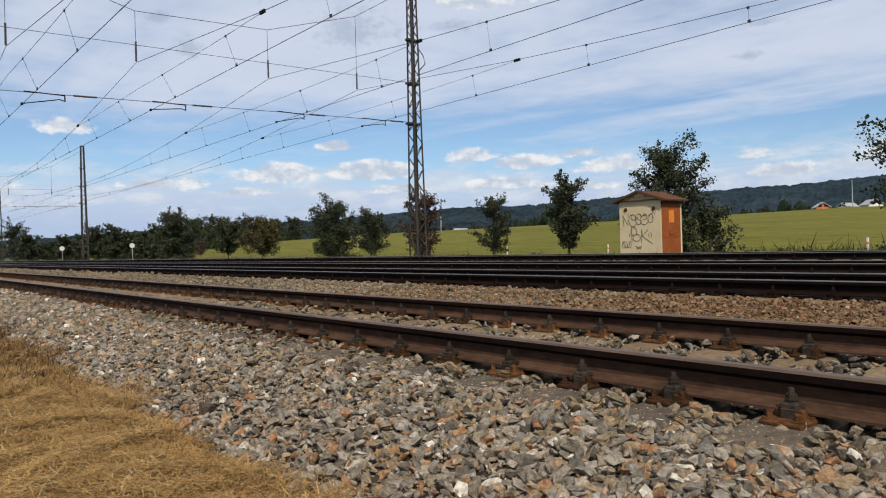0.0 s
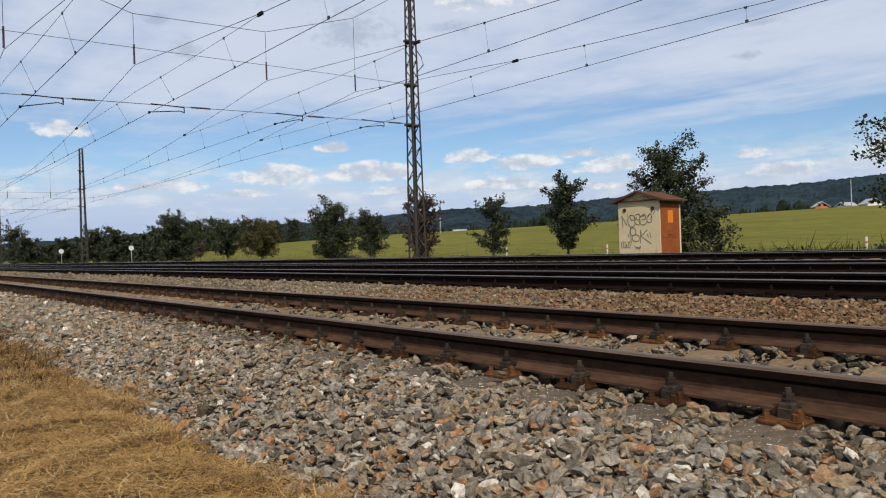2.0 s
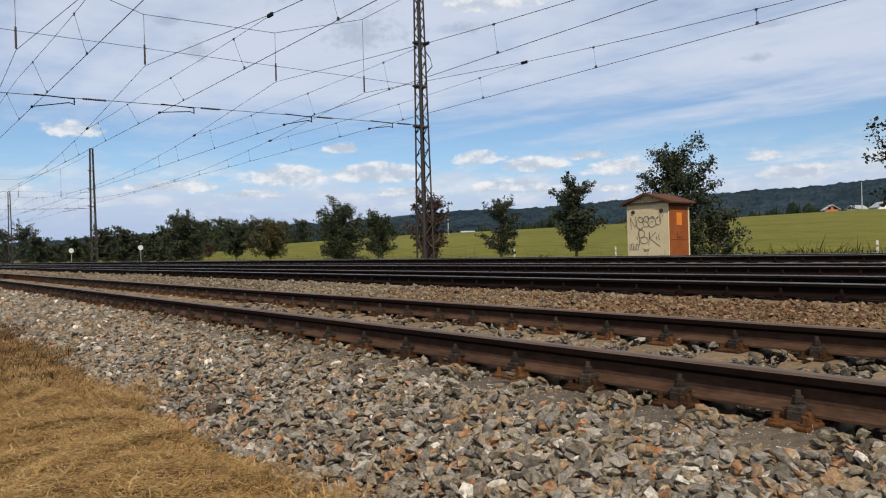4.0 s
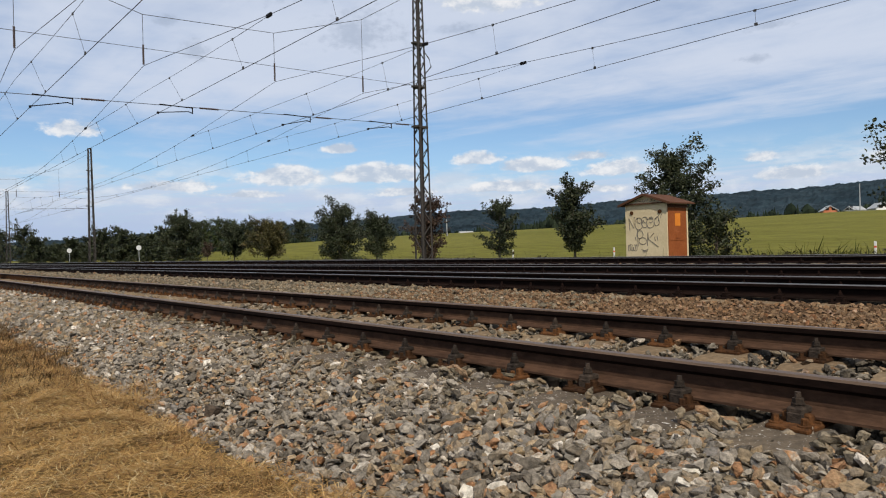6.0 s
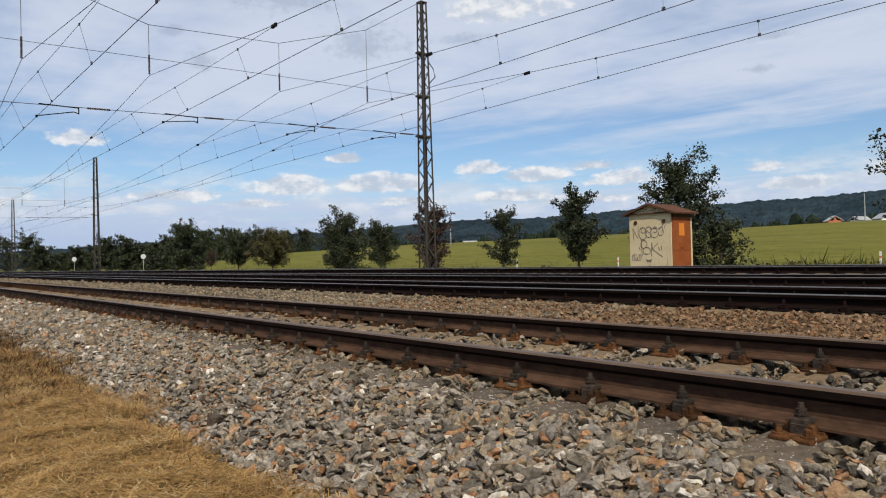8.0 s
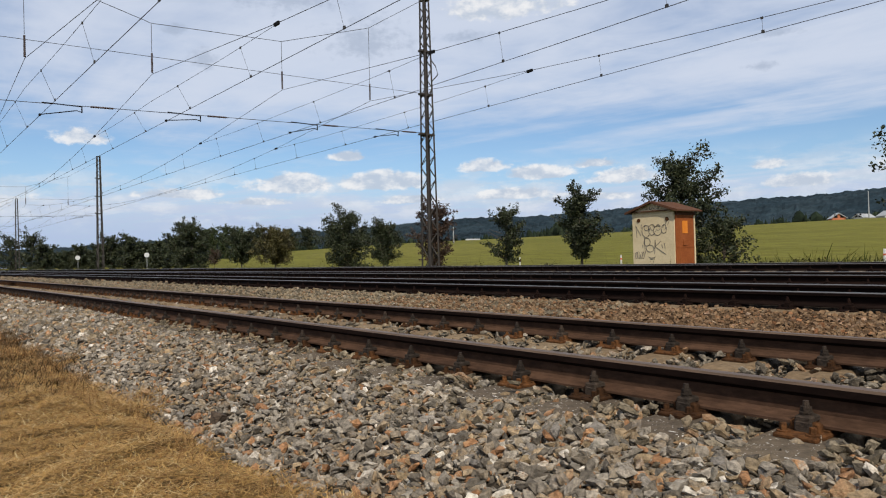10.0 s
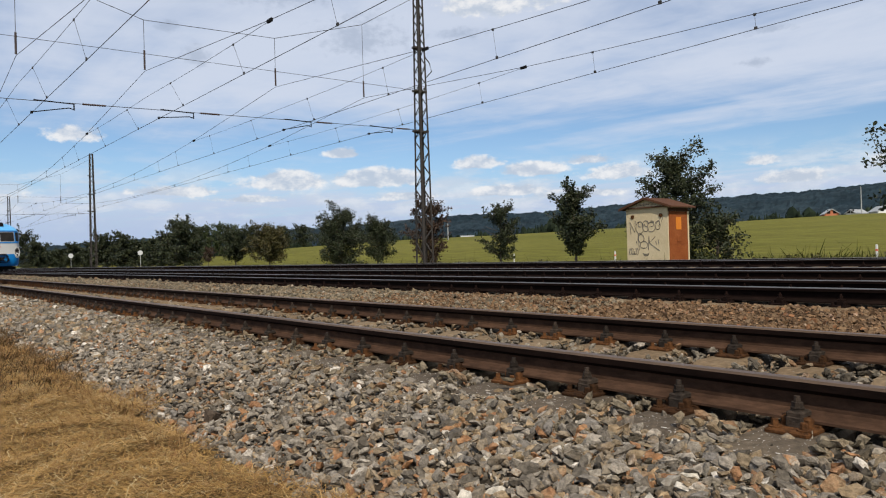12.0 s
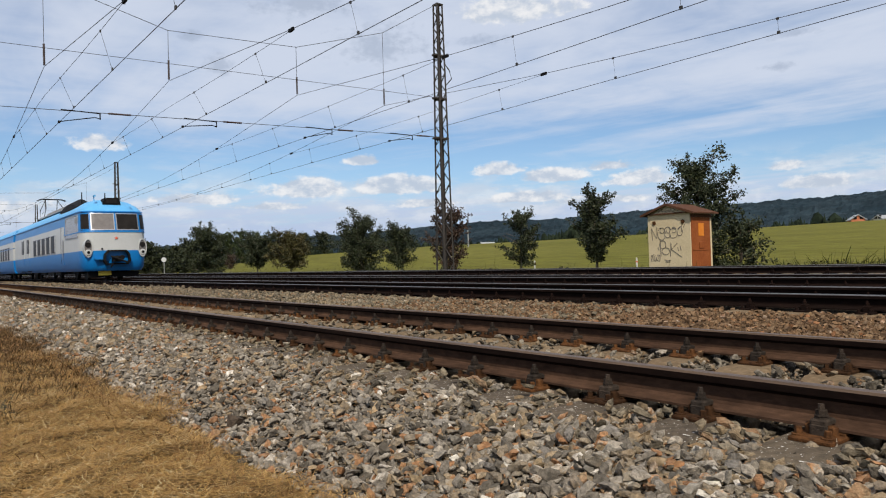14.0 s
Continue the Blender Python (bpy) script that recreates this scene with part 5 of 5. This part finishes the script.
def make_pole(a, r, h):
    x, y = -r * math.cos(radians(a)), r * math.sin(radians(a))
    p = empty("pole", pose(x, y, float(ground_z(x, y)) - 0.2), "tall thin grey pole in the distance", "pole")
    part("shaft", Geo().tube([(0, 0, 0), (0, 0, h)], 0.28, 8, 0.14).mesh("shaft", "grey"), p)


make_pole(69.75, 330, 11.5)
make_pole(39.55, 250, 6.0)


# ---- train ----
NOSE = [(0.0, 0.0, 0.0), (0.5, -0.02, 0.5), (0.9, -0.07, 0.895), (1.1, -0.14, 1.085), (1.25, -0.24, 1.20), (1.42, -0.38, 1.295), (1.62, -0.57, 1.36), (1.95, -0.89, 1.40), (2.50, -1.44, 1.41)]
RISE = [(0.45, 0.90, -0.20), (0.62, 0.965, -0.05), (1.00, 0.99, -0.01), (1.25, 1.0, 0.0), (1.42, 1.0, 0.0), (2.00, 1.0, 0.0), (2.28, 1.0, 0.0), (2.36, 0.998, -0.03), (2.75, 0.990, -0.14),
        (3.15, 0.976, -0.26), (3.25, 0.965, -0.30), (3.38, 0.93, -0.42), (3.58, 0.82, -0.70), (3.78, 0.62, -1.10), (3.90, 0.36, -1.6), (3.97, 0.0, -2.3)]
WIDE = 1.035
LEN = 24.3


def shell(l, z, cab=True, out=0.0):
    """A point of the car's skin: l metres round from the nose (minus: the side that faces the camera), at height z."""
    a = abs(l)
    if cab:
        if a <= 2.5:
            px = np.interp(a, [n[0] for n in NOSE], [n[1] for n in NOSE])
            py = np.interp(a, [n[0] for n in NOSE], [n[2] for n in NOSE])
        else:
            px, py = -1.44 - (a - 2.5), 1.41
    else:
        px, py = (0.0, a) if a < 1.41 else (-(a - 1.41), 1.41)
    k = np.interp(z, [r[0] for r in RISE], [r[1] for r in RISE]) * WIDE
    dx = np.interp(z, [r[0] for r in RISE], [r[2] for r in RISE]) * max(0.0, 1 + px / 3.0) if cab else 0.0
    nx = max(0.0, 1 + px / 0.5) if cab else 0.0
    return (px + dx + out * (1 if nx > 0 else 0), math.copysign(py * k + out * (0.3 if nx > 0.4 else 1.0), l) if l else 0.0, z)


def panel(ls, zs, cab=True, out=0.0):
    """A sheet of the skin over the given stations and heights."""
    v = [shell(l, z, cab, out) for z in zs for l in ls]
    n = len(ls)
    f = [(j * n + i, j * n + i + 1, (j + 1) * n + i + 1, (j + 1) * n + i) for j in range(len(zs) - 1) for i in range(n - 1)]
    return v, f


def pad(ls, zs, thick, cab=True, base=0.004):
    """A panel with thickness: a pane or a frame standing proud of the skin."""
    v0, f0 = panel(ls, zs, cab, base)
    v1, f1 = panel(ls, zs, cab, base + thick)
    n, m = len(ls), len(zs)
    o = len(v0)
    rim = [i for i in range(n)] + [j * n + n - 1 for j in range(1, m)] + [(m - 1) * n + i for i in range(n - 2, -1, -1)] + [j * n for j in range(m - 2, 0, -1)]
    side = [(rim[i], rim[(i + 1) % len(rim)], o + rim[(i + 1) % len(rim)], o + rim[i]) for i in range(len(rim))]
    return Geo().add(v0 + v1, f0 + [tuple(o + i for i in f) for f in f1] + side)


def span(a, b, step=0.12):
    n = max(1, int(math.ceil(abs(b - a) / step)))
    return [a + (b - a) * i / n for i in range(n + 1)]


def framed(car, name, l0, l1, z0, z1, glass, cab=True, label="", fr="trim_silver", w=0.05):
    """A window: silver frame and its pane."""
    g = Geo()
    for a, b, c, d in ((l0, l1, z0, z0 + w), (l0, l1, z1 - w, z1), (l0, l0 + w, z0 + w, z1 - w), (l1 - w, l1, z0 + w, z1 - w)):
        q = pad(span(a, b), [c, d], 0.022, cab)
        g.add(q.v, q.f)
    wnd = part(name, g.mesh("frame", fr), car, label)
    part("pane", pad(span(l0 + w, l1 - w), [z0 + w, (z0 + z1) / 2, z1 - w], 0.008, cab).mesh("pane", glass), wnd)
    return wnd


def bogie(car, x):
    g = Geo()
    for s in (-1, 1):
        g.box(x - 1.75, s * 1.0 - 0.08, 0.36, x + 1.75, s * 1.0 + 0.08, 0.62, 0.03)
        for d in (-1.25, 1.25):
            g.box(x + d - 0.17, s * 1.08 - 0.1, 0.32, x + d + 0.17, s * 1.08 + 0.1, 0.60, 0.03)
            g.tube([(x + d, s * 0.98, 0.60), (x + d, s * 0.98, 0.84)], 0.11, 10)
        g.tube([(x, s * 1.0, 0.5), (x, s * 1.0, 0.86)], 0.16, 10)
    b = part("bogie", g.mesh("bogie", "black"), car, "black bogie")
    wheel = Geo()
    for s in (-1, 1):
        wheel.tube([(0, s * 0.69, 0), (0, s * 0.80, 0)], 0.455, 24)
        wheel.tube([(0, s * 0.67, 0), (0, s * 0.70, 0)], 0.485, 24)
    wheel.tube([(0, -0.7, 0), (0, 0.7, 0)], 0.08, 10)
    me = wheel.mesh("wheelset", "black")
    for d in (-1.25, 1.25):
        part("wheelset", me, b, at=pose(x + d, 0, 0.46))


def make_car(cab):
    name = "railcar" if cab else "trailer_car"
    lab = "blue and white electric railcar with a rounded front, running on rails" if cab else "blue and white passenger car coupled behind the railcar"
    car = empty(name, pose(0, 0, 0), lab, "train car", "cars of the train")
    far = LEN + (0.5 if cab else 1.41)
    if cab:
        side = [n[0] for n in NOSE] + list(np.linspace(3.0, far, 44))
    else:
        side = [0.0, 0.7, 1.2, 1.38, 1.41, 1.44] + list(np.linspace(2.0, far, 46))
    ls = [-s for s in side[:0:-1]] + side
    front_blue = 1.27
    def band(nm, zs, mat, lab="", stations=None):
        v, f = panel(stations or ls, zs, cab)
        part(nm, Geo().add(v, f).mesh(nm, mat, smooth=True), car, lab)
    band("lower_body", [0.45, 0.62, 1.00, 1.25, 1.40], "train_blue", "bright blue lower body")
    band("upper_body", [1.40, 2.00, 2.28], "train_white", "cream-white body side")
    if cab:
        nose = [l for l in ls if abs(l) <= 5.6]
        band("window_band", [2.28, 2.36, 2.75, 3.15, 3.25], "train_blue", "blue band round the windscreens", nose)
        for s in (-1, 1):
            st = [nose[0 if s < 0 else -1]] + sorted([l for l in ls if l * s > 5.6], key=abs)
            st = sorted(st)
            band("upper_side", [2.28, 2.75], "train_white", "", st)
            band("cantrail", [2.75, 3.15, 3.25], "train_blue", "blue stripe above the windows", st)
    else:
        band("upper_side", [2.28, 2.75], "train_white")
        band("cantrail", [2.75, 3.15, 3.25], "train_blue", "blue stripe above the windows")
    band("roof", [3.25, 3.38, 3.58, 3.78, 3.90, 3.97], "train_roof", "light blue rounded roof")
    # drip edge and belt lines
    part("drip_edge", pad(ls, [3.23, 3.28], 0.045, cab).mesh("drip_edge", "train_blue"), car)
    part("belt_line", pad([l for l in ls if not cab or abs(l) < 5.6], [2.26, 2.31], 0.015, cab).mesh("belt_line", "train_blue"), car)
    # end wall
    xe = shell(far, 2.0, cab)[0]
    part("end_wall", Geo().box(xe - 0.03, -1.36, 0.7, xe + 0.01, 1.36, 3.5).mesh("end_wall", "train_blue"), car)
    part("floor_pan", Geo().box(xe, -1.2, 0.55, -1.1, 1.2, 0.72).mesh("floor_pan", "black"), car)
    o = 0.0 if cab else 1.41 - 2.5 + 1.52
    if cab:
        # pale reflections of this screen are painted as its base colour
        framed(car, "windscreen", -1.03, -0.025, 2.36, 3.17, "glass_pale", True, "windscreen with pale reflections put into its colour", "trim_silver", 0.04)
        framed(car, "windscreen", 0.025, 1.03, 2.36, 3.17, "glass", True, "dark windscreen", "trim_silver", 0.04)
        for s in (-1, 1):
            a, b = sorted((s * 1.07, s * 1.62))
            framed(car, "corner_window", a, b, 2.38, 3.16, "glass", True, "dark corner window of the cab", "train_blue", 0.03)
            a, b = sorted((s * 2.0, s * 5.2))
            framed(car, "cab_window", a, b, 2.06, 3.14, "glass_pale", True, "pale cab side window", "trim_silver")
            a, b = sorted((s * 5.7, s * 6.3))
            d = part("cab_door", pad(span(a, b), [1.405, 2.0, 2.28, 2.72], 0.012, True).mesh("cab_door", "train_white"), car, "cab door, white above and blue below")
            part("lower_panel", pad(span(a, b), [0.80, 1.0, 1.25, 1.40], 0.012, True).mesh("lower_panel", "train_blue"), d)
            # black strip laid on the skin for the shade in the door gap
            c = sorted((s * 6.34, s * 6.46))
            part("door_shadow_gap", pad(span(*c), [0.85, 1.40, 2.0, 2.75], 0.006, True).mesh("door_shadow_gap", "black"), car)
            part("grab_rail", Geo().tube([shell(s * 5.62, 1.1, True, 0.06), shell(s * 5.62, 2.1, True, 0.06)], 0.018, 6).mesh("grab_rail", "trim_silver"), car)
            part("mirror", Geo().box(shell(s * 2.2, 2.8)[0] - 0.05, s * 1.46 - 0.08, 2.72, shell(s * 2.2, 2.8)[0] + 0.05, s * 1.46 + 0.08, 3.02, 0.02).mesh("mirror", "trim_silver"), car)
            # headlamp pod: oval housing with two lenses
            cx, cy, cz = shell(s * 1.10, 1.52)
            cy += s * 0.07
            lamp = Geo()
            n = 18
            for ring, (dx, ry, rz) in enumerate(((-0.30, 0.20, 0.42), (0.06, 0.20, 0.44), (0.11, 0.19, 0.43), (0.11, 0.165, 0.395), (0.055, 0.155, 0.38))):
                lamp.v += [(cx + dx - 0.02, cy + ry * math.cos(6.2832 * i / n), cz + rz * math.sin(6.2832 * i / n)) for i in range(n)]
                if ring:
                    lamp.f += [((ring - 1) * n + i, (ring - 1) * n + (i + 1) % n, ring * n + (i + 1) % n, ring * n + i) for i in range(n)]
            hl = part("headlamp", lamp.mesh("headlamp", "train_white"), car, "white oval headlamp housing")
            part("reflector", Geo().add([(cx + 0.037, cy + 0.153 * math.cos(6.2832 * i / n), cz + 0.378 * math.sin(6.2832 * i / n)) for i in range(n)], [tuple(range(n))]).mesh("reflector", "glass_pale"), hl, "dull dark reflector")
            part("lens", Geo().tube([(cx + 0.04, cy, cz + 0.15), (cx + 0.085, cy, cz + 0.15)], 0.125, 16, 0.11).mesh("lens", "glass"), hl)
            part("lens", Geo().tube([(cx + 0.035, cy, cz - 0.20), (cx + 0.135, cy, cz - 0.20)], 0.07, 16, 0.065).mesh("lens", "black"), hl, "dark round lamp glass")
            part("lens_ring", Geo().tube([(cx + 0.03, cy, cz - 0.20), (cx + 0.115, cy, cz - 0.20)], 0.14, 16, 0.13).mesh("lens_ring", "train_white"), hl, "white ring round the lower lamp")
        # route box, horn, aerials
        rb = part("route_box", Geo().prism([(-0.40, 3.62), (0.40, 3.62), (0.35, 3.88), (0.28, 3.94), (-0.28, 3.94), (-0.35, 3.88)], "x", -1.40, -0.72).mesh("route_box", "black"), car, "black route number box on the roof")
        part("pane", Geo().box(-0.72, -0.24, 3.68, -0.705, 0.24, 3.88).mesh("pane", "glass"), rb)
        part("horn", Geo().tube([(-0.9, -0.75, 3.78), (-0.9, -0.75, 4.02), (-0.7, -0.75, 4.02)], 0.05, 8).mesh("horn", "train_roof"), car)
        for y in (-0.95, 0.1):
            part("aerial", Geo().tube([(-2.6, y, 3.8), (-2.6, y, 4.35)], 0.025, 6).mesh("aerial", "black"), car)
        # coupler and its shroud
        rim = [(-0.50, 0.74), (0.50, 0.74), (0.60, 0.92), (0.56, 1.22), (0.40, 1.42), (-0.40, 1.42), (-0.56, 1.22), (-0.60, 0.92)]
        inner = [(0.86 * y, 1.08 + 0.82 * (z - 1.08)) for y, z in rim]
        n = len(rim)
        v = [(x, y, z) for x, ring in ((-0.3, rim), (0.20, rim), (0.22, inner), (-0.08, inner)) for y, z in ring]
        f = [(k * n + i, k * n + (i + 1) % n, (k + 1) * n + (i + 1) % n, (k + 1) * n + i) for k in range(3) for i in range(n)] + [tuple(3 * n + i for i in range(n)), tuple(range(n - 1, -1, -1))]
        part("coupler_shroud", Geo().add(v, f).mesh("coupler_shroud", "black"), car, "black automatic coupler housing")
        g = Geo().box(-0.1, -0.22, 0.88, 0.34, 0.22, 1.14, 0.05).tube([(0.30, -0.30, 1.12), (0.52, 0.02, 0.98), (0.60, 0.30, 0.84)], 0.045, 8).tube([(0.2, 0.14, 1.06), (0.54, 0.14, 1.06)], 0.10, 12).tube([(0.2, -0.2, 0.78), (0.45, -0.34, 0.62)], 0.035, 8)
        part("coupler", g.mesh("coupler", "black"), car, "dark steel coupler head with hanging hose")
        part("step", Geo().box(-0.1, -0.95, 0.98, 0.14, -0.62, 1.05).mesh("step", "train_blue"), car)
        part("shunting_plate", Geo().box(-0.5, -0.70, 0.24, -0.44, -0.15, 0.50).mesh("shunting_plate", "yellow"), car, "yellow plate under the front")
        part("rail_guard", Geo().box(-0.75, -1.15, 0.16, -0.60, 1.15, 0.40, 0.02).mesh("rail_guard", "black"), car)
        # star on the front
        pts = [((0.085 if i % 2 == 0 else 0.036) * math.sin(math.pi * i / 5), 1.98 + (0.085 if i % 2 == 0 else 0.036) * math.cos(math.pi * i / 5)) for i in range(10)]
        part("star", Geo().prism(pts, "x", 0.0, 0.022).mesh("star", "red"), car, "small red five-pointed star")
        part("lamp", Geo().tube([(-0.05, -0.62, 1.48), (0.02, -0.62, 1.48)], 0.04, 10).mesh("lamp", "black"), car)
        # black fairing and roof gear
        v, f = [], []
        for i, x in enumerate(np.linspace(-2.5, -7.6, 12)):
            t = math.sin(math.pi * (i + 0.6) / 12.2)
            for y, z in ((-1.27, 3.40), (-1.15, 3.56 + 0.36 * t), (-0.66, 3.78 + 0.42 * t), (-0.62, 3.70)):
                v.append((x, y, z))
        f = [(i * 4 + k, (i + 1) * 4 + k, (i + 1) * 4 + k + 1, i * 4 + k + 1) for i in range(11) for k in range(3)] + [(0, 1, 2, 3), (47, 46, 45, 44)]
        part("roof_fairing", Geo().add(v, f).mesh("roof_fairing", "black"), car, "black curved air intake on the roof edge")
        part("roof_walkway", Geo().box(-17.0, -0.85, 3.90, -7.0, -0.55, 3.98).mesh("roof_walkway", "grey"), car)
        for i in range(12):
            part("resistor", Geo().box(-7.2 - i * 0.72, -0.55, 3.88, -7.65 - i * 0.72, 0.55, 4.22, 0.03).mesh("resistor", "grey"), car)
        # pantograph
        g = Geo()
        xb = -17.6
        g.box(xb - 1.2, -0.7, 3.9, xb + 1.2, 0.7, 4.02)
        pan = part("pantograph", g.mesh("pantograph", "black"), car, "raised dark pantograph")
        g = Geo()
        for s in (-1, 1):
            for d in (-1, 1):
                g.tube([(xb + d * 0.6, s * 0.55, 4.02), (xb + d * 1.25, s * 0.5, 4.62), (xb, s * 0.35, 5.28)], 0.022, 6)
        part("frame", g.mesh("frame", "black"), pan)
        part("head", Geo().tube([(xb - 0.15, -0.85, 5.22), (xb - 0.15, -0.6, 5.32), (xb - 0.15, 0.6, 5.32), (xb - 0.15, 0.85, 5.22)], 0.03, 6).tube([(xb + 0.15, -0.85, 5.22), (xb + 0.15, -0.6, 5.32), (xb + 0.15, 0.6, 5.32), (xb + 0.15, 0.85, 5.22)], 0.03, 6).mesh("head", "black"), pan)
        for d in (-0.9, 0.9):
            for s in (-1, 1):
                part("insulator", Geo().tube([(xb + d, s * 0.5, 3.85), (xb + d, s * 0.5, 4.05)], 0.07, 8).mesh("insulator", "insulator"), pan)
        starts = [8.0 + 1.62 * i for i in range(5)]
        doors = [17.6, 20.0]
    else:
        starts = [3.4 + 1.62 * i for i in range(4)] + [13.5 + 1.62 * i for i in range(5)]
        doors = [10.4, 11.9]
    for s in (-1, 1):
        for l in starts:
            a, b = sorted((s * l, s * (l + 1.40)))
            w = framed(car, "window", a, b, 1.46, 2.44, "glass", cab, "dark side window with pale curtains", "trim_silver", 0.025)
            c = sorted((s * (l + 0.06), s * (l + 0.26)))
            part("curtain", pad(span(*c), [1.52, 2.38], 0.004, cab, 0.013).mesh("curtain", "white"), w)
        for l in doors:
            a, b = sorted((s * l, s * (l + 1.3)))
            d = part("door", pad(span(a, b), [1.405, 2.0, 2.28, 2.72], 0.014, cab).mesh("door", "train_white"), car, "folding door, white above and blue below")
            part("lower_panel", pad(span(a, b), [0.85, 1.0, 1.25, 1.40], 0.014, cab).mesh("lower_panel", "train_blue"), d)
            for q in (0.12, 0.74):
                c = sorted((s * (l + q), s * (l + q + 0.44)))
                part("pane", pad(span(*c), [1.70, 2.60], 0.008, cab, 0.02).mesh("pane", "glass"), d)
            part("step", Geo().box(shell(s * l, 1, cab)[0] - 1.25, s * 1.36 - 0.12, 0.50, shell(s * l, 1, cab)[0] - 0.05, s * 1.36 + 0.12, 0.56).mesh("step", "black"), car)
    for x, w in ((-7.6, 1.6), (-10.0, 2.2), (-12.8, 2.0), (-15.6, 1.6)):
        part("equipment_box", Geo().box(x - w / 2, -1.25, 0.30, x + w / 2, 1.25, 0.62, 0.04).mesh("equipment_box", "black"), car)
    bogie(car, -3.9), bogie(car, -20.0)
    return car


front_car, rear_car = make_car(True), make_car(False)


# ---- small white car on the road ----
def make_auto():
    a = empty("car", pose(0, 0, 0), "small white car driving away on the road", "car")
    prof = [(-1.95, 0.35), (-1.95, 0.80), (-1.60, 0.95), (-1.25, 1.40), (0.45, 1.45), (1.05, 0.98), (1.90, 0.80), (1.98, 0.40)]
    part("body", Geo().prism(prof, "y", -0.82, 0.82).mesh("body", "white"), a)
    part("rear_window", Geo().prism([(-1.62, 1.0), (-1.30, 1.36), (-1.33, 1.38), (-1.66, 1.0)], "y", -0.65, 0.65).mesh("rear_window", "glass"), a)
    for s in (-1, 1):
        part("side_window", Geo().prism([(-1.2, 1.0), (-1.05, 1.34), (0.40, 1.36), (0.85, 1.0)], "y", s * 0.822, s * 0.83).mesh("side_window", "glass"), a)
        for x in (-1.25, 1.25):
            part("wheel", Geo().tube([(x, s * 0.68, 0.31), (x, s * 0.84, 0.31)], 0.31, 18).mesh("wheel", "black"), a)
    return a


auto = make_auto()


def motions():
    """The train comes up the second track, slowing a little; the car drives off along the road."""
    yt, zt = TRACKS[1]
    times = [0.5 * i for i in range(29)]
    def nose_x(t):
        return -35.8 + 14.3 * (t - 14.0) if t >= 12.5 else -57.25 + 15.8 * (t - 12.5)
    walk(front_car, [(t, pose(nose_x(t), yt, zt)) for t in times])
    walk(rear_car, [(t, pose(nose_x(t) - LEN - 0.55, yt, zt)) for t in times])
    walk(auto, [(t, pose(-228 - 17.0 * t, 34.0, -0.57, 0, 0, 180)) for t in times])


motions()
